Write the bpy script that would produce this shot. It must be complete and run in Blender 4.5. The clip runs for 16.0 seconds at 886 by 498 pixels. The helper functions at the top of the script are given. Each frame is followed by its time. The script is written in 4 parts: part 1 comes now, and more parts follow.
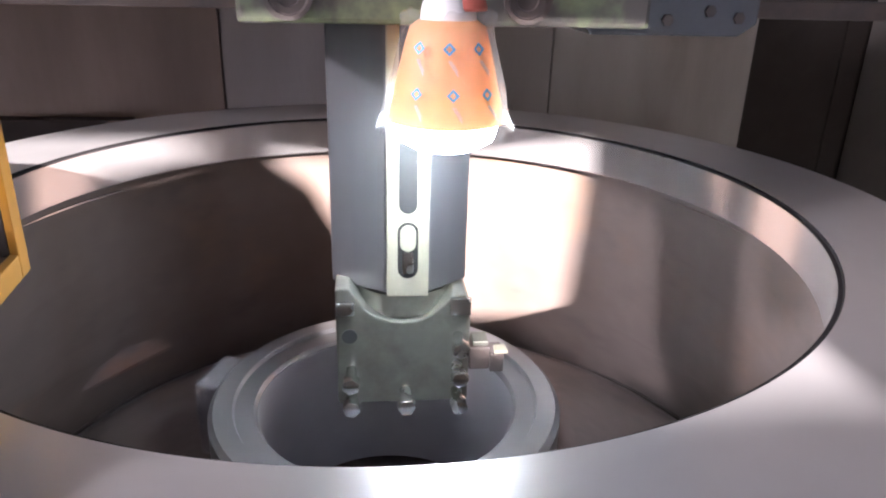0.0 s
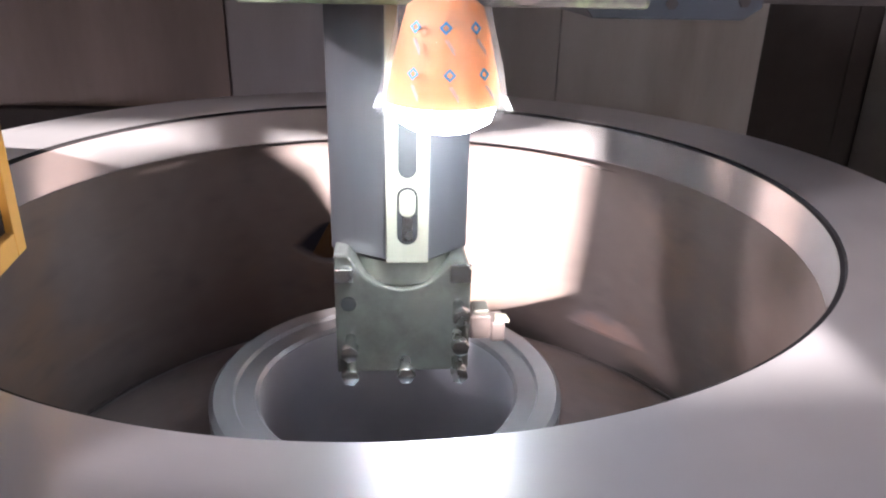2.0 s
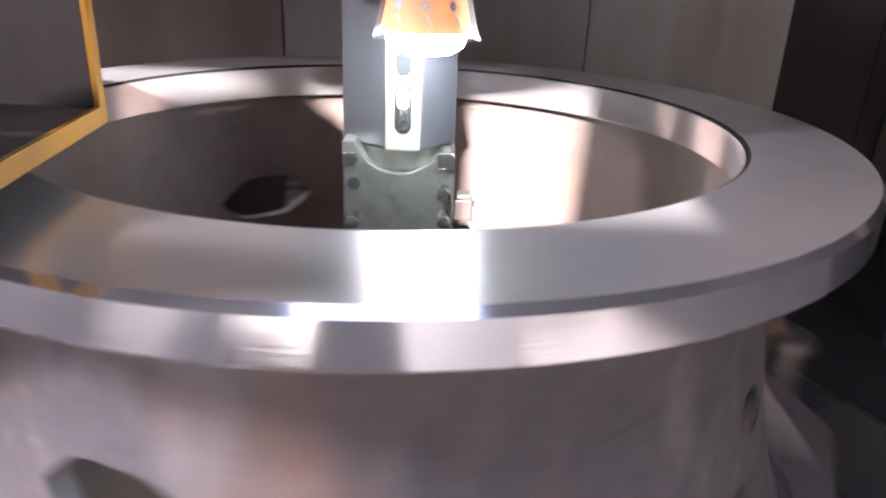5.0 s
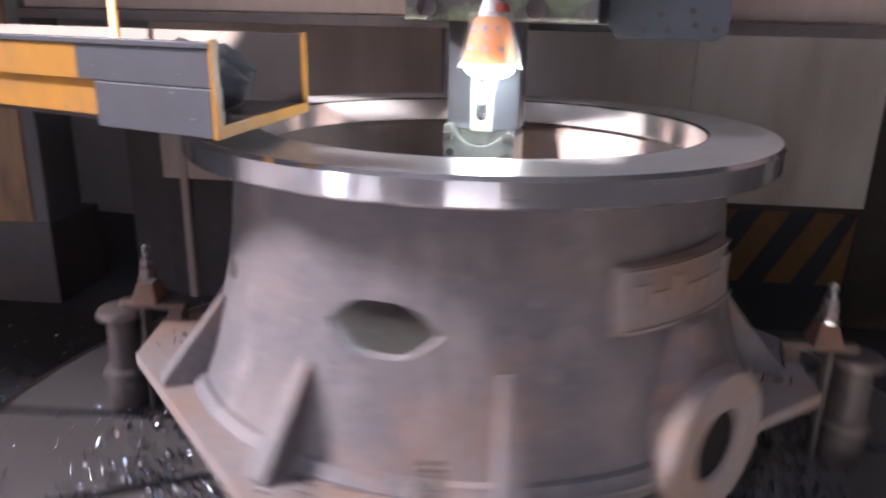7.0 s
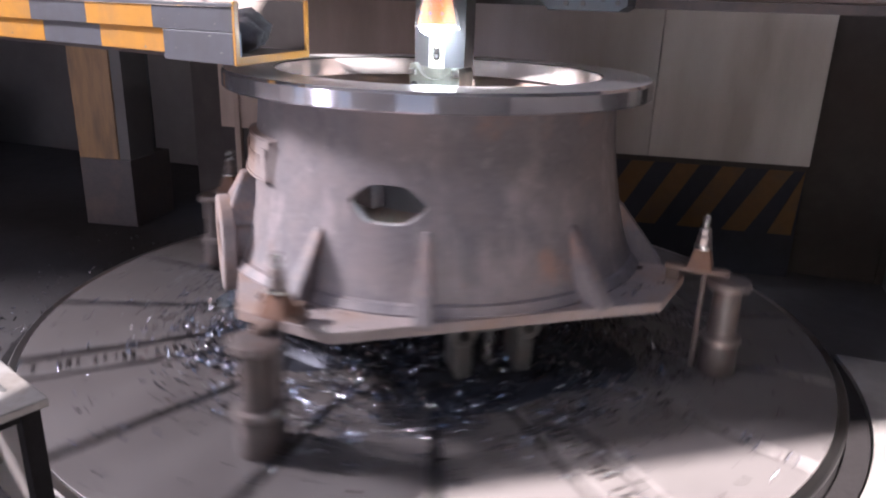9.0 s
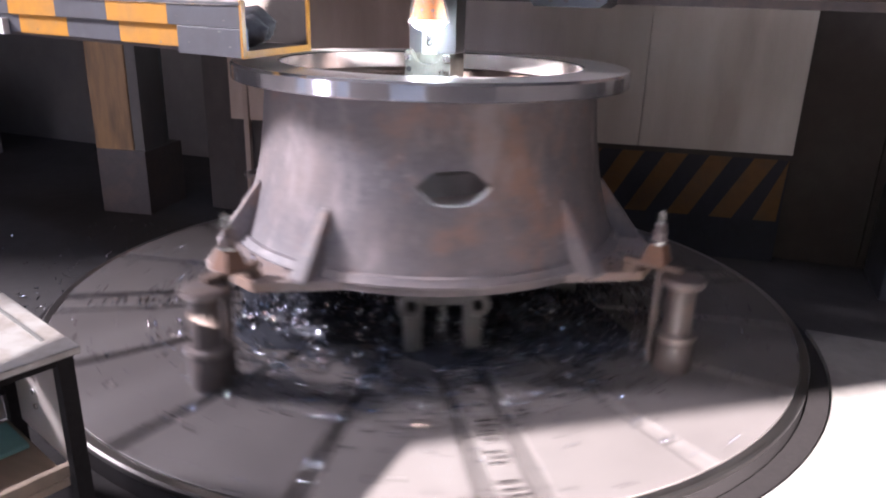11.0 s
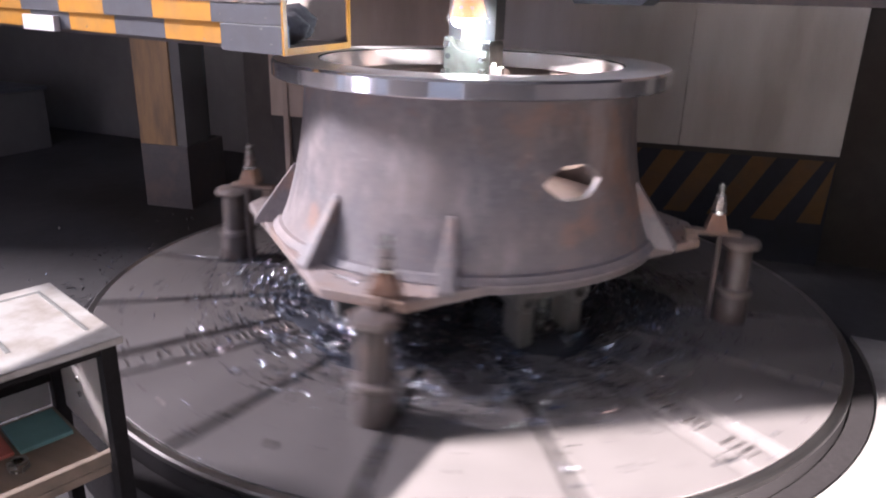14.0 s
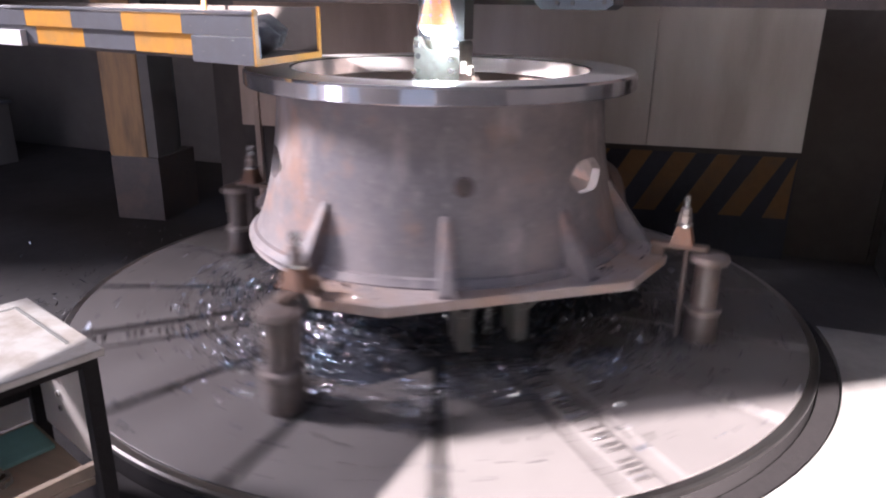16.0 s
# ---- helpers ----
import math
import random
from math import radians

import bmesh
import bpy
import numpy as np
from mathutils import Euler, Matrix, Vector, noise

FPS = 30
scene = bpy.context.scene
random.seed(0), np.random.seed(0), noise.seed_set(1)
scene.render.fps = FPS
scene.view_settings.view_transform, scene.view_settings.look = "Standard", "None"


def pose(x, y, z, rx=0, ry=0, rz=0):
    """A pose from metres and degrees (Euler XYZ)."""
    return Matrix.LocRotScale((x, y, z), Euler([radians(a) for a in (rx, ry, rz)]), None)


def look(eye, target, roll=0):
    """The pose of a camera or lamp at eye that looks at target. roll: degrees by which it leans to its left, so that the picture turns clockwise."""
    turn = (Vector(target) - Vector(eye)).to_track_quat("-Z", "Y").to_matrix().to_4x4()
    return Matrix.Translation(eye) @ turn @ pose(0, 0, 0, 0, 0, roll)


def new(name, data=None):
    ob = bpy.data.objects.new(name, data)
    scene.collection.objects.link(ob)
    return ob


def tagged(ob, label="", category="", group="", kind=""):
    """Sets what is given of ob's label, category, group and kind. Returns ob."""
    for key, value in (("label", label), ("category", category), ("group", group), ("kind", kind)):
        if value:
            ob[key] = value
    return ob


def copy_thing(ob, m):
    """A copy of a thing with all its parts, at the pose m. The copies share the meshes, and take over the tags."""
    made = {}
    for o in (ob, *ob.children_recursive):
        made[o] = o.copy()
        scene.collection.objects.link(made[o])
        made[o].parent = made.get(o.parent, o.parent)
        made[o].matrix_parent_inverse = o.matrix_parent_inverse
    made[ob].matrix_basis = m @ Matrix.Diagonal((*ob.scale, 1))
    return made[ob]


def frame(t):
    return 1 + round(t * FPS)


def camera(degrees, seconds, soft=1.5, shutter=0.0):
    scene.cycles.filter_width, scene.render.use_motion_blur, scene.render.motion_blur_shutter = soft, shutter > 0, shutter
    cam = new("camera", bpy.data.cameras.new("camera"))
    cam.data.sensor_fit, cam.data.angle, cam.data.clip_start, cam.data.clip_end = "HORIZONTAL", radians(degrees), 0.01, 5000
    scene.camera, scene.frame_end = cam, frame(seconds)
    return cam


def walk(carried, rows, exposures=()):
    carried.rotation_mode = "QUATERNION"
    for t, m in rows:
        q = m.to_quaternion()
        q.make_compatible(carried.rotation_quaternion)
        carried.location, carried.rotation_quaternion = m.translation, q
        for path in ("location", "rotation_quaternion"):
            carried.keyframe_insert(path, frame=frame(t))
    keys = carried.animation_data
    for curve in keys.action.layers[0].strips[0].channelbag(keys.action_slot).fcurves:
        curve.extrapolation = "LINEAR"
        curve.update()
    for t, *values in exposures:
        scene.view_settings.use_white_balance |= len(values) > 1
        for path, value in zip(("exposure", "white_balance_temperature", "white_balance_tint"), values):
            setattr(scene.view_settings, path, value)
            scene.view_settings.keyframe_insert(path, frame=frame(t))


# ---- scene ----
cam = camera(63.5, 16.0, soft=2.1, shutter=0.6)
PATH = [
    (0, -0.0246, -0.9716, 1.2508, -5.765, -21.734, -1.431),
    (0.5, -0.0208, -0.9715, 1.2464, -5.369, -22.037, -1.423),
    (1, -0.0164, -0.9720, 1.2435, -5.111, -21.869, -1.430),
    (1.5, -0.0129, -0.9730, 1.2415, -4.518, -21.952, -2.118),
    (2, -0.0110, -0.9735, 1.2376, -4.998, -22.265, -1.264),
    (2.5, -0.0101, -0.9724, 1.2329, -5.179, -22.542, -1.394),
    (3, -0.0095, -0.9709, 1.2283, -6.006, -22.993, -1.407),
    (5.5, 0.1464, -1.3883, 1.1793, 3.391, -21.675, -1.284),
    (6, 0.2589, -1.5811, 1.1775, 7.889, -21.331, 0.720),
    (6.5, 0.4066, -1.7655, 1.1480, 11.803, -21.344, -0.072),
    (7, 0.3966, -1.8815, 1.1787, 14.923, -17.462, -1.288),
    (7.5, 0.4036, -2.0435, 1.1719, 20.107, -19.500, 0.760),
    (8, 0.5679, -2.1646, 1.1340, 18.728, -18.301, 1.278),
    (8.5, 0.7873, -2.2850, 1.1442, 18.160, -19.101, 0.287),
    (9, 0.9279, -2.4711, 1.1524, 20.414, -18.789, -1.862),
    (11.5, 1.0596, -2.6374, 1.1608, 21.720, -19.299, -1.343),
    (12, 1.0538, -2.6356, 1.1583, 22.504, -19.413, -1.254),
    (12.5, 1.0504, -2.6331, 1.1573, 22.912, -19.406, -1.739),
    (13, 1.0548, -2.6345, 1.1572, 23.307, -19.140, -1.502),
    (13.5, 1.0565, -2.6358, 1.1584, 23.615, -19.138, -1.538),
    (14, 1.0573, -2.6367, 1.1597, 24.132, -19.384, -1.553),
    (14.5, 1.0581, -2.6371, 1.1642, 24.621, -19.558, -1.419),
    (15, 1.0621, -2.6423, 1.1663, 23.079, -19.052, -0.821),
    (15.5, 1.0662, -2.6490, 1.1680, 21.901, -18.920, -0.860),
    (16, 1.0673, -2.6718, 1.1705, 21.665, -18.987, -0.692),
]
walk(cam, [(t, pose(x, y, z, 90 + p, r, w)) for t, x, y, z, w, p, r in PATH],
     exposures=[(0, 3.62, 5950, 14), (3, 3.68, 5950, 14), (5.5, 3.6, 5900, 14), (9, 3.9, 5900, 14), (12.5, 4.02, 5900, 15), (16, 4.05, 5900, 15)])

# ---- turning speed and phase of the table, feed of the ram ----
SPIN = 128.6            # degrees a second, counter-clockwise from above
FEED = 0.0127           # metres a second, upwards
FLOOR = -0.25

# ---- world, sun, lamps ----
world = bpy.data.worlds.new("world")
scene.world = world
world.use_nodes = True
wn = world.node_tree.nodes
sky = wn.new("ShaderNodeTexSky")
sky.sky_type, sky.sun_disc = 'NISHITA', False
SUN_WAY = Vector((0.05, 1.0, -0.45)).normalized()
sky.sun_elevation, sky.sun_rotation = math.asin(-SUN_WAY.z), math.atan2(-SUN_WAY.x, -SUN_WAY.y)
world.node_tree.links.new(sky.outputs[0], wn["Background"].inputs[0])
wn["Background"].inputs[1].default_value = 0.1
sun = new("sun", bpy.data.lights.new("sun", 'SUN'))
sun.data.energy, sun.data.angle, sun.data.color = 5.0, radians(0.53), (1.0, 0.90, 0.83)
sun.matrix_world = look((0, -8, 6), Vector((0, -8, 6)) + SUN_WAY)


def area(name, eye, target, w, h, power, color):
    ob = new(name, bpy.data.lights.new(name, 'AREA'))
    ob.data.shape, ob.data.size, ob.data.size_y = 'RECTANGLE', w, h
    ob.data.energy, ob.data.color = power, color
    ob.matrix_world = look(eye, target)
    return ob


area("window_light", (-3.35, -4.98, 0.5), (-0.3, 0, 0.4), 0.66, 1.4, 3.5, (0.86, 0.82, 1.0))
# added lamps at unseen roof openings: key from the left, then bluish fill
area("side_key_light", (-8.2, -2.5, 5.58), (-0.4, -0.1, 0.5), 1.3, 1.1, 218, (1.0, 0.91, 0.92))
area("blue_fill_light", (0.2, -3.6, 5.58), (0.3, -1.2, 0), 3.0, 0.9, 3, (0.76, 0.79, 1.0))


# ---- materials ----
def mat(name, color, rough=0.6, metal=0.0, grain=0.15, scale=30.0, bump=0.1, stain=None, stain_scale=3.0, stain_amount=0.5,
        stretch=(1, 1, 1), spec=0.5, aniso=0.0, rough_var=0.12, vary=0.0, coords="Object"):
    """A surface with fine grain and broad stains, both at real size."""
    m = bpy.data.materials.new(name)
    m.use_nodes = True
    n, l = m.node_tree.nodes, m.node_tree.links
    b = n["Principled BSDF"]
    tc, mp = n.new("ShaderNodeTexCoord"), n.new("ShaderNodeMapping")
    mp.inputs["Scale"].default_value = stretch
    l.new(tc.outputs[coords], mp.inputs[0])
    fine, broad = n.new("ShaderNodeTexNoise"), n.new("ShaderNodeTexNoise")
    for tex, s, d in ((fine, scale, 6), (broad, stain_scale, 5)):
        tex.inputs["Scale"].default_value, tex.inputs["Detail"].default_value = s, d
        tex.inputs["Roughness"].default_value = 0.62
        l.new(mp.outputs[0], tex.inputs["Vector"])
    lo = [c * (1 - grain) for c in color]
    hi = [min(1, c * (1 + grain)) for c in color]
    mix = n.new("ShaderNodeMix")
    mix.data_type = 'RGBA'
    mix.inputs[6].default_value, mix.inputs[7].default_value = (*lo, 1), (*hi, 1)
    l.new(fine.outputs[0], mix.inputs[0])
    out = mix.outputs[2]
    ramp = n.new("ShaderNodeMapRange")
    ramp.inputs[1].default_value, ramp.inputs[2].default_value = 0.45, 0.68
    ramp.inputs[4].default_value = stain_amount
    l.new(broad.outputs[0], ramp.inputs[0])
    if stain:
        mix2 = n.new("ShaderNodeMix")
        mix2.data_type = 'RGBA'
        l.new(ramp.outputs[0], mix2.inputs[0])
        l.new(out, mix2.inputs[6])
        mix2.inputs[7].default_value = (*stain, 1)
        out = mix2.outputs[2]
    if vary:
        info, hsv, rr = n.new("ShaderNodeObjectInfo"), n.new("ShaderNodeHueSaturation"), n.new("ShaderNodeMapRange")
        rr.inputs[3].default_value, rr.inputs[4].default_value = 1 - vary, 1 + vary
        l.new(info.outputs["Random"], rr.inputs[0])
        l.new(rr.outputs[0], hsv.inputs["Value"])
        l.new(out, hsv.inputs["Color"])
        out = hsv.outputs[0]
    l.new(out, b.inputs["Base Color"])
    rg = n.new("ShaderNodeMapRange")
    rg.inputs[3].default_value, rg.inputs[4].default_value = max(0.03, rough - rough_var), min(1, rough + rough_var)
    l.new(broad.outputs[0], rg.inputs[0])
    l.new(rg.outputs[0], b.inputs["Roughness"])
    b.inputs["Metallic"].default_value = metal
    b.inputs["Specular IOR Level"].default_value = spec
    if bump:
        bp = n.new("ShaderNodeBump")
        bp.inputs["Strength"].default_value, bp.inputs["Distance"].default_value = bump, 0.004
        l.new(fine.outputs[0], bp.inputs["Height"])
        l.new(bp.outputs[0], b.inputs["Normal"])
    if aniso:
        tg = n.new("ShaderNodeTangent")
        tg.direction_type, tg.axis = 'RADIAL', 'Z'
        l.new(tg.outputs[0], b.inputs["Tangent"])
        b.inputs["Anisotropic"].default_value = aniso
        b.inputs["Anisotropic Rotation"].default_value = 0.25
    return m


def turned(name, color, rough, lines=260.0, aniso=0.75, metal=1.0):
    """Lathe-turned steel: fine concentric tool marks, brushed along the turning."""
    m = mat(name, color, rough, metal=metal, grain=0.08, scale=14, bump=0.0, stain=tuple(c * 0.72 for c in color), stain_scale=2.2,
            stain_amount=0.5, aniso=aniso, rough_var=0.06)
    n, l = m.node_tree.nodes, m.node_tree.links
    b = n["Principled BSDF"]
    tc, sp = n.new("ShaderNodeTexCoord"), n.new("ShaderNodeSeparateXYZ")
    l.new(tc.outputs["Object"], sp.inputs[0])
    cb, ln, wave = n.new("ShaderNodeCombineXYZ"), n.new("ShaderNodeVectorMath"), n.new("ShaderNodeTexNoise")
    ln.operation = 'LENGTH'
    l.new(sp.outputs[0], cb.inputs[0])
    l.new(sp.outputs[1], cb.inputs[1])
    l.new(cb.outputs[0], ln.inputs[0])
    c2 = n.new("ShaderNodeCombineXYZ")
    l.new(ln.outputs["Value"], c2.inputs[0])
    l.new(sp.outputs[2], c2.inputs[1])
    wave.inputs["Scale"].default_value, wave.inputs["Detail"].default_value = lines, 2
    l.new(c2.outputs[0], wave.inputs["Vector"])
    bp = n.new("ShaderNodeBump")
    bp.inputs["Strength"].default_value, bp.inputs["Distance"].default_value = 0.25, 0.0006
    l.new(wave.outputs[0], bp.inputs["Height"])
    l.new(bp.outputs[0], b.inputs["Normal"])
    return m


def glow(name, color, strength):
    m = bpy.data.materials.new(name)
    m.use_nodes = True
    b = m.node_tree.nodes["Principled BSDF"]
    b.inputs["Base Color"].default_value = (*color, 1)
    b.inputs["Emission Color"].default_value = (*color, 1)
    b.inputs["Emission Strength"].default_value = strength
    return m


M_TURNED = turned("turned_steel", (0.74, 0.70, 0.69), 0.30, aniso=0.5, metal=0.82)
M_SIDE = turned("fine_turned_steel", (0.74, 0.71, 0.73), 0.13, aniso=0.3, metal=0.85)
M_BORE = turned("bored_steel", (0.62, 0.575, 0.56), 0.2, lines=420, metal=0.76)
M_CAST = mat("cast_iron_skin", (0.145, 0.129, 0.132), 0.60, grain=0.35, scale=55, bump=0.4, stain=(0.235, 0.187, 0.172), stain_scale=2.6, stain_amount=0.85, spec=0.4)


def add_blooms(m, color, scale, lo, hi, amount, seed, upright=1.0):
    """A third, patchy layer of colour over a surface: rust or pale scale."""
    n, l = m.node_tree.nodes, m.node_tree.links
    b = n["Principled BSDF"]
    old = b.inputs["Base Color"].links[0].from_socket
    tc, mp, tx, rg, mx = (n.new("ShaderNode" + k) for k in ("TexCoord", "Mapping", "TexNoise", "MapRange", "Mix"))
    mp.inputs["Location"].default_value = (seed, seed * 0.7, seed * 1.3)
    mp.inputs["Scale"].default_value = (1, 1, upright)
    mx.data_type = 'RGBA'
    tx.inputs["Scale"].default_value, tx.inputs["Detail"].default_value, tx.inputs["Roughness"].default_value = scale, 7, 0.68
    rg.inputs[1].default_value, rg.inputs[2].default_value, rg.inputs[4].default_value = lo, hi, amount
    l.new(tc.outputs["Object"], mp.inputs[0])
    l.new(mp.outputs[0], tx.inputs["Vector"])
    l.new(tx.outputs[0], rg.inputs[0])
    l.new(rg.outputs[0], mx.inputs[0])
    l.new(old, mx.inputs[6])
    mx.inputs[7].default_value = (*color, 1)
    l.new(mx.outputs[2], b.inputs["Base Color"])


add_blooms(M_CAST, (0.36, 0.18, 0.10), 2.3, 0.56, 0.70, 0.5, 3.1)
add_blooms(M_CAST, (0.10, 0.09, 0.095), 9.0, 0.57, 0.70, 0.6, 8.4, 0.3)
add_blooms(M_CAST, (0.32, 0.272, 0.262), 6.0, 0.53, 0.66, 0.65, 5.7, 0.35)
add_blooms(M_CAST, (0.33, 0.29, 0.28), 26.0, 0.60, 0.70, 0.5, 1.9)
M_CAST_RUST = mat("rusty_cast_iron", (0.235, 0.192, 0.18), 0.7, grain=0.3, scale=45, bump=0.35, stain=(0.27, 0.15, 0.085), stain_scale=4, stain_amount=0.65)
M_INSIDE = mat("inner_cast_skin", (0.138, 0.11, 0.099), 0.34, grain=0.25, scale=40, bump=0.18, stain=(0.10, 0.066, 0.05), stain_scale=2.6, stain_amount=0.7, spec=0.5, stretch=(1, 1, 0.6))
add_blooms(M_INSIDE, (0.19, 0.115, 0.07), 3.4, 0.54, 0.68, 0.6, 2.2)
add_blooms(M_INSIDE, (0.06, 0.052, 0.05), 11.0, 0.56, 0.68, 0.5, 6.3)
M_HUB = turned("hub_steel", (0.22, 0.21, 0.212), 0.36, lines=300, metal=0.55)
# paler copy of the hub steel, with the lamp's light in the colour
M_HUB_BORE = turned("lamplit_hub_steel", (0.40, 0.385, 0.395), 0.36, lines=300, metal=0.5)
M_TABLE = turned("table_iron", (0.102, 0.09, 0.086), 0.40, lines=120, aniso=0.4, metal=0.2)
M_TABLE_EDGE = mat("table_rim", (0.30, 0.28, 0.27), 0.32, metal=1, grain=0.2, scale=30, bump=0.05)
# near black: shade of the table gap and nozzle bore is in the colour
M_SLOT = mat("near_black_slot", (0.016, 0.014, 0.014), 0.6, spec=0.06, grain=0.4, scale=60, bump=0.3)
M_FLOOR = mat("workshop_floor", (0.055, 0.050, 0.049), 0.78, grain=0.25, scale=18, bump=0.15, stain=(0.04, 0.035, 0.035), stain_scale=1.1, stain_amount=0.8, spec=0.2)
# stained concrete, set paler than the floor to carry sunlight
M_DECK = mat("sun_paled_concrete", (0.17, 0.155, 0.145), 0.75, grain=0.2, scale=22, bump=0.15, stain=(0.09, 0.08, 0.075), stain_scale=1.8, stain_amount=0.7, spec=0.25)
M_YARD = mat("yard_asphalt", (0.06, 0.058, 0.058), 0.85, grain=0.2, scale=30, bump=0.2, stain=(0.08, 0.075, 0.07), stain_scale=0.6)
M_CHIP = mat("steel_chip", (0.50, 0.50, 0.53), 0.25, metal=1, grain=0.4, scale=300, bump=0.0, stain=(0.14, 0.19, 0.27), stain_scale=25, stain_amount=0.8)


def temper(m):
    """Tempering colours, a different one on each turning: straw, purple, blue or bare."""
    n, l = m.node_tree.nodes, m.node_tree.links
    b = n["Principled BSDF"]
    old = b.inputs["Base Color"].links[0].from_socket
    geo, rp, mx = n.new("ShaderNodeNewGeometry"), n.new("ShaderNodeValToRGB"), n.new("ShaderNodeMix")
    e = rp.color_ramp.elements
    e[0].color, e[1].position, e[1].color = (0.05, 0.10, 0.20, 1), 1.0, (0.85, 0.86, 0.88, 1)
    for p, c in ((0.15, (0.03, 0.045, 0.08, 1)), (0.45, (0.05, 0.04, 0.06, 1)), (0.55, (0.16, 0.08, 0.05, 1)), (0.65, (0.05, 0.055, 0.065, 1)), (0.85, (0.14, 0.16, 0.19, 1))):
        e.new(p).color = c
    mx.data_type = 'RGBA'
    mx.inputs[0].default_value = 0.85
    l.new(geo.outputs["Random Per Island"], rp.inputs[0])
    l.new(old, mx.inputs[6])
    l.new(rp.outputs[0], mx.inputs[7])
    l.new(mx.outputs[2], b.inputs["Base Color"])


temper(M_CHIP)
# near-black base of the heap, below the brighter chips
M_CHIP_DARK = mat("dark_chips", (0.02, 0.021, 0.027), 0.8, spec=0.15, metal=0.0, grain=0.7, scale=160, bump=0.9, stain=(0.02, 0.02, 0.03), stain_scale=12)
M_JACK = mat("dark_jack_iron", (0.065, 0.05, 0.046), 0.5, grain=0.3, scale=40, bump=0.15, stain=(0.12, 0.08, 0.06), stain_scale=7, stain_amount=0.6)
M_CLEVIS = mat("worn_grey_paint", (0.06, 0.058, 0.056), 0.5, grain=0.25, scale=35, bump=0.15, stain=(0.09, 0.07, 0.06), stain_scale=10, stain_amount=0.7)
M_JACK_BRIGHT = mat("worn_jack_iron", (0.18, 0.155, 0.148), 0.42, metal=0.6, grain=0.25, scale=40, bump=0.1, stain=(0.2, 0.12, 0.08), stain_scale=9)
M_CLAMP = mat("rusty_clamp", (0.13, 0.088, 0.068), 0.6, grain=0.35, scale=45, bump=0.3, stain=(0.15, 0.075, 0.04), stain_scale=9, stain_amount=0.6)
M_PACKING = mat("orange_rust", (0.135, 0.07, 0.045), 0.7, grain=0.35, scale=45, bump=0.3, stain=(0.20, 0.085, 0.035), stain_scale=12, stain_amount=0.6)
M_RAM = mat("ground_ram_steel", (0.15, 0.147, 0.15), 0.40, metal=0.7, grain=0.12, scale=25, bump=0.03, stain=(0.13, 0.13, 0.14), stain_scale=5, stretch=(1, 1, 0.15))
M_PLATE = mat("pale_wear_strip", (0.44, 0.42, 0.32), 0.38, metal=0.6, grain=0.14, scale=40, bump=0.05, stain=(0.40, 0.37, 0.26), stain_scale=8, stretch=(1, 1, 0.3))
M_HOLDER = mat("oily_holder_steel", (0.165, 0.16, 0.135), 0.42, metal=0.65, grain=0.22, scale=30, bump=0.08, stain=(0.085, 0.08, 0.065), stain_scale=14, stain_amount=0.7)
M_BOLT = mat("bolt_steel", (0.55, 0.55, 0.53), 0.26, metal=1, grain=0.15, scale=60, bump=0.05, stain=(0.25, 0.24, 0.22), stain_scale=30)
M_DARK = mat("dark_hole", (0.015, 0.014, 0.013), 0.8, grain=0.3)
M_WALL = mat("stained_grey_panel", (0.56, 0.51, 0.47), 0.66, grain=0.14, scale=12, bump=0.08, stain=(0.32, 0.27, 0.23), stain_scale=1.5, stain_amount=0.75, stretch=(1.6, 1.6, 0.35))
M_WALL_BROWN = mat("brown_grey_panel", (0.38, 0.28, 0.22), 0.6, grain=0.16, scale=12, bump=0.08, stain=(0.25, 0.185, 0.145), stain_scale=1.7, stain_amount=0.7, stretch=(1.5, 1.5, 0.35))
# near black, with the shade of the recess put into the colour
M_BLACKISH = mat("shade_blackish", (0.06, 0.05, 0.045), 0.7, spec=0.12, grain=0.3, scale=9, bump=0.1, stain=(0.055, 0.04, 0.035), stain_scale=2)
M_RAG = mat("oily_rag_cloth", (0.12, 0.112, 0.115), 0.85, spec=0.2, grain=0.3, scale=60, bump=0.4, stain=(0.05, 0.045, 0.045), stain_scale=14)
M_ROOM = mat("workshop_wall", (0.13, 0.115, 0.105), 0.8, grain=0.15, scale=8, bump=0.1, stain=(0.08, 0.07, 0.065), stain_scale=1.2)
M_YELLOW = mat("hazard_yellow", (0.50, 0.22, 0.02), 0.45, grain=0.12, scale=25, bump=0.05, stain=(0.30, 0.16, 0.05), stain_scale=8, stain_amount=0.55)
M_GREY = mat("hazard_grey", (0.09, 0.09, 0.10), 0.42, grain=0.15, scale=25, bump=0.05, stain=(0.07, 0.065, 0.065), stain_scale=7, stain_amount=0.6)
# hazard paints darkened to hold the shade at the panel's foot
M_YELLOW_SHADE = mat("shaded_hazard_yellow", (0.15, 0.08, 0.033), 0.6, spec=0.15, grain=0.2, scale=25, bump=0.1, stain=(0.10, 0.07, 0.05), stain_scale=6, stain_amount=0.7)
M_BLUE_SHADE = mat("shaded_blue_black", (0.034, 0.034, 0.044), 0.6, spec=0.15, grain=0.2, scale=25, bump=0.1, stain=(0.03, 0.03, 0.03), stain_scale=6)
M_OCHRE = mat("ochre_paint", (0.27, 0.14, 0.05), 0.5, grain=0.12, scale=15, bump=0.06, stain=(0.13, 0.075, 0.035), stain_scale=6, stain_amount=0.8, stretch=(3, 3, 0.4))
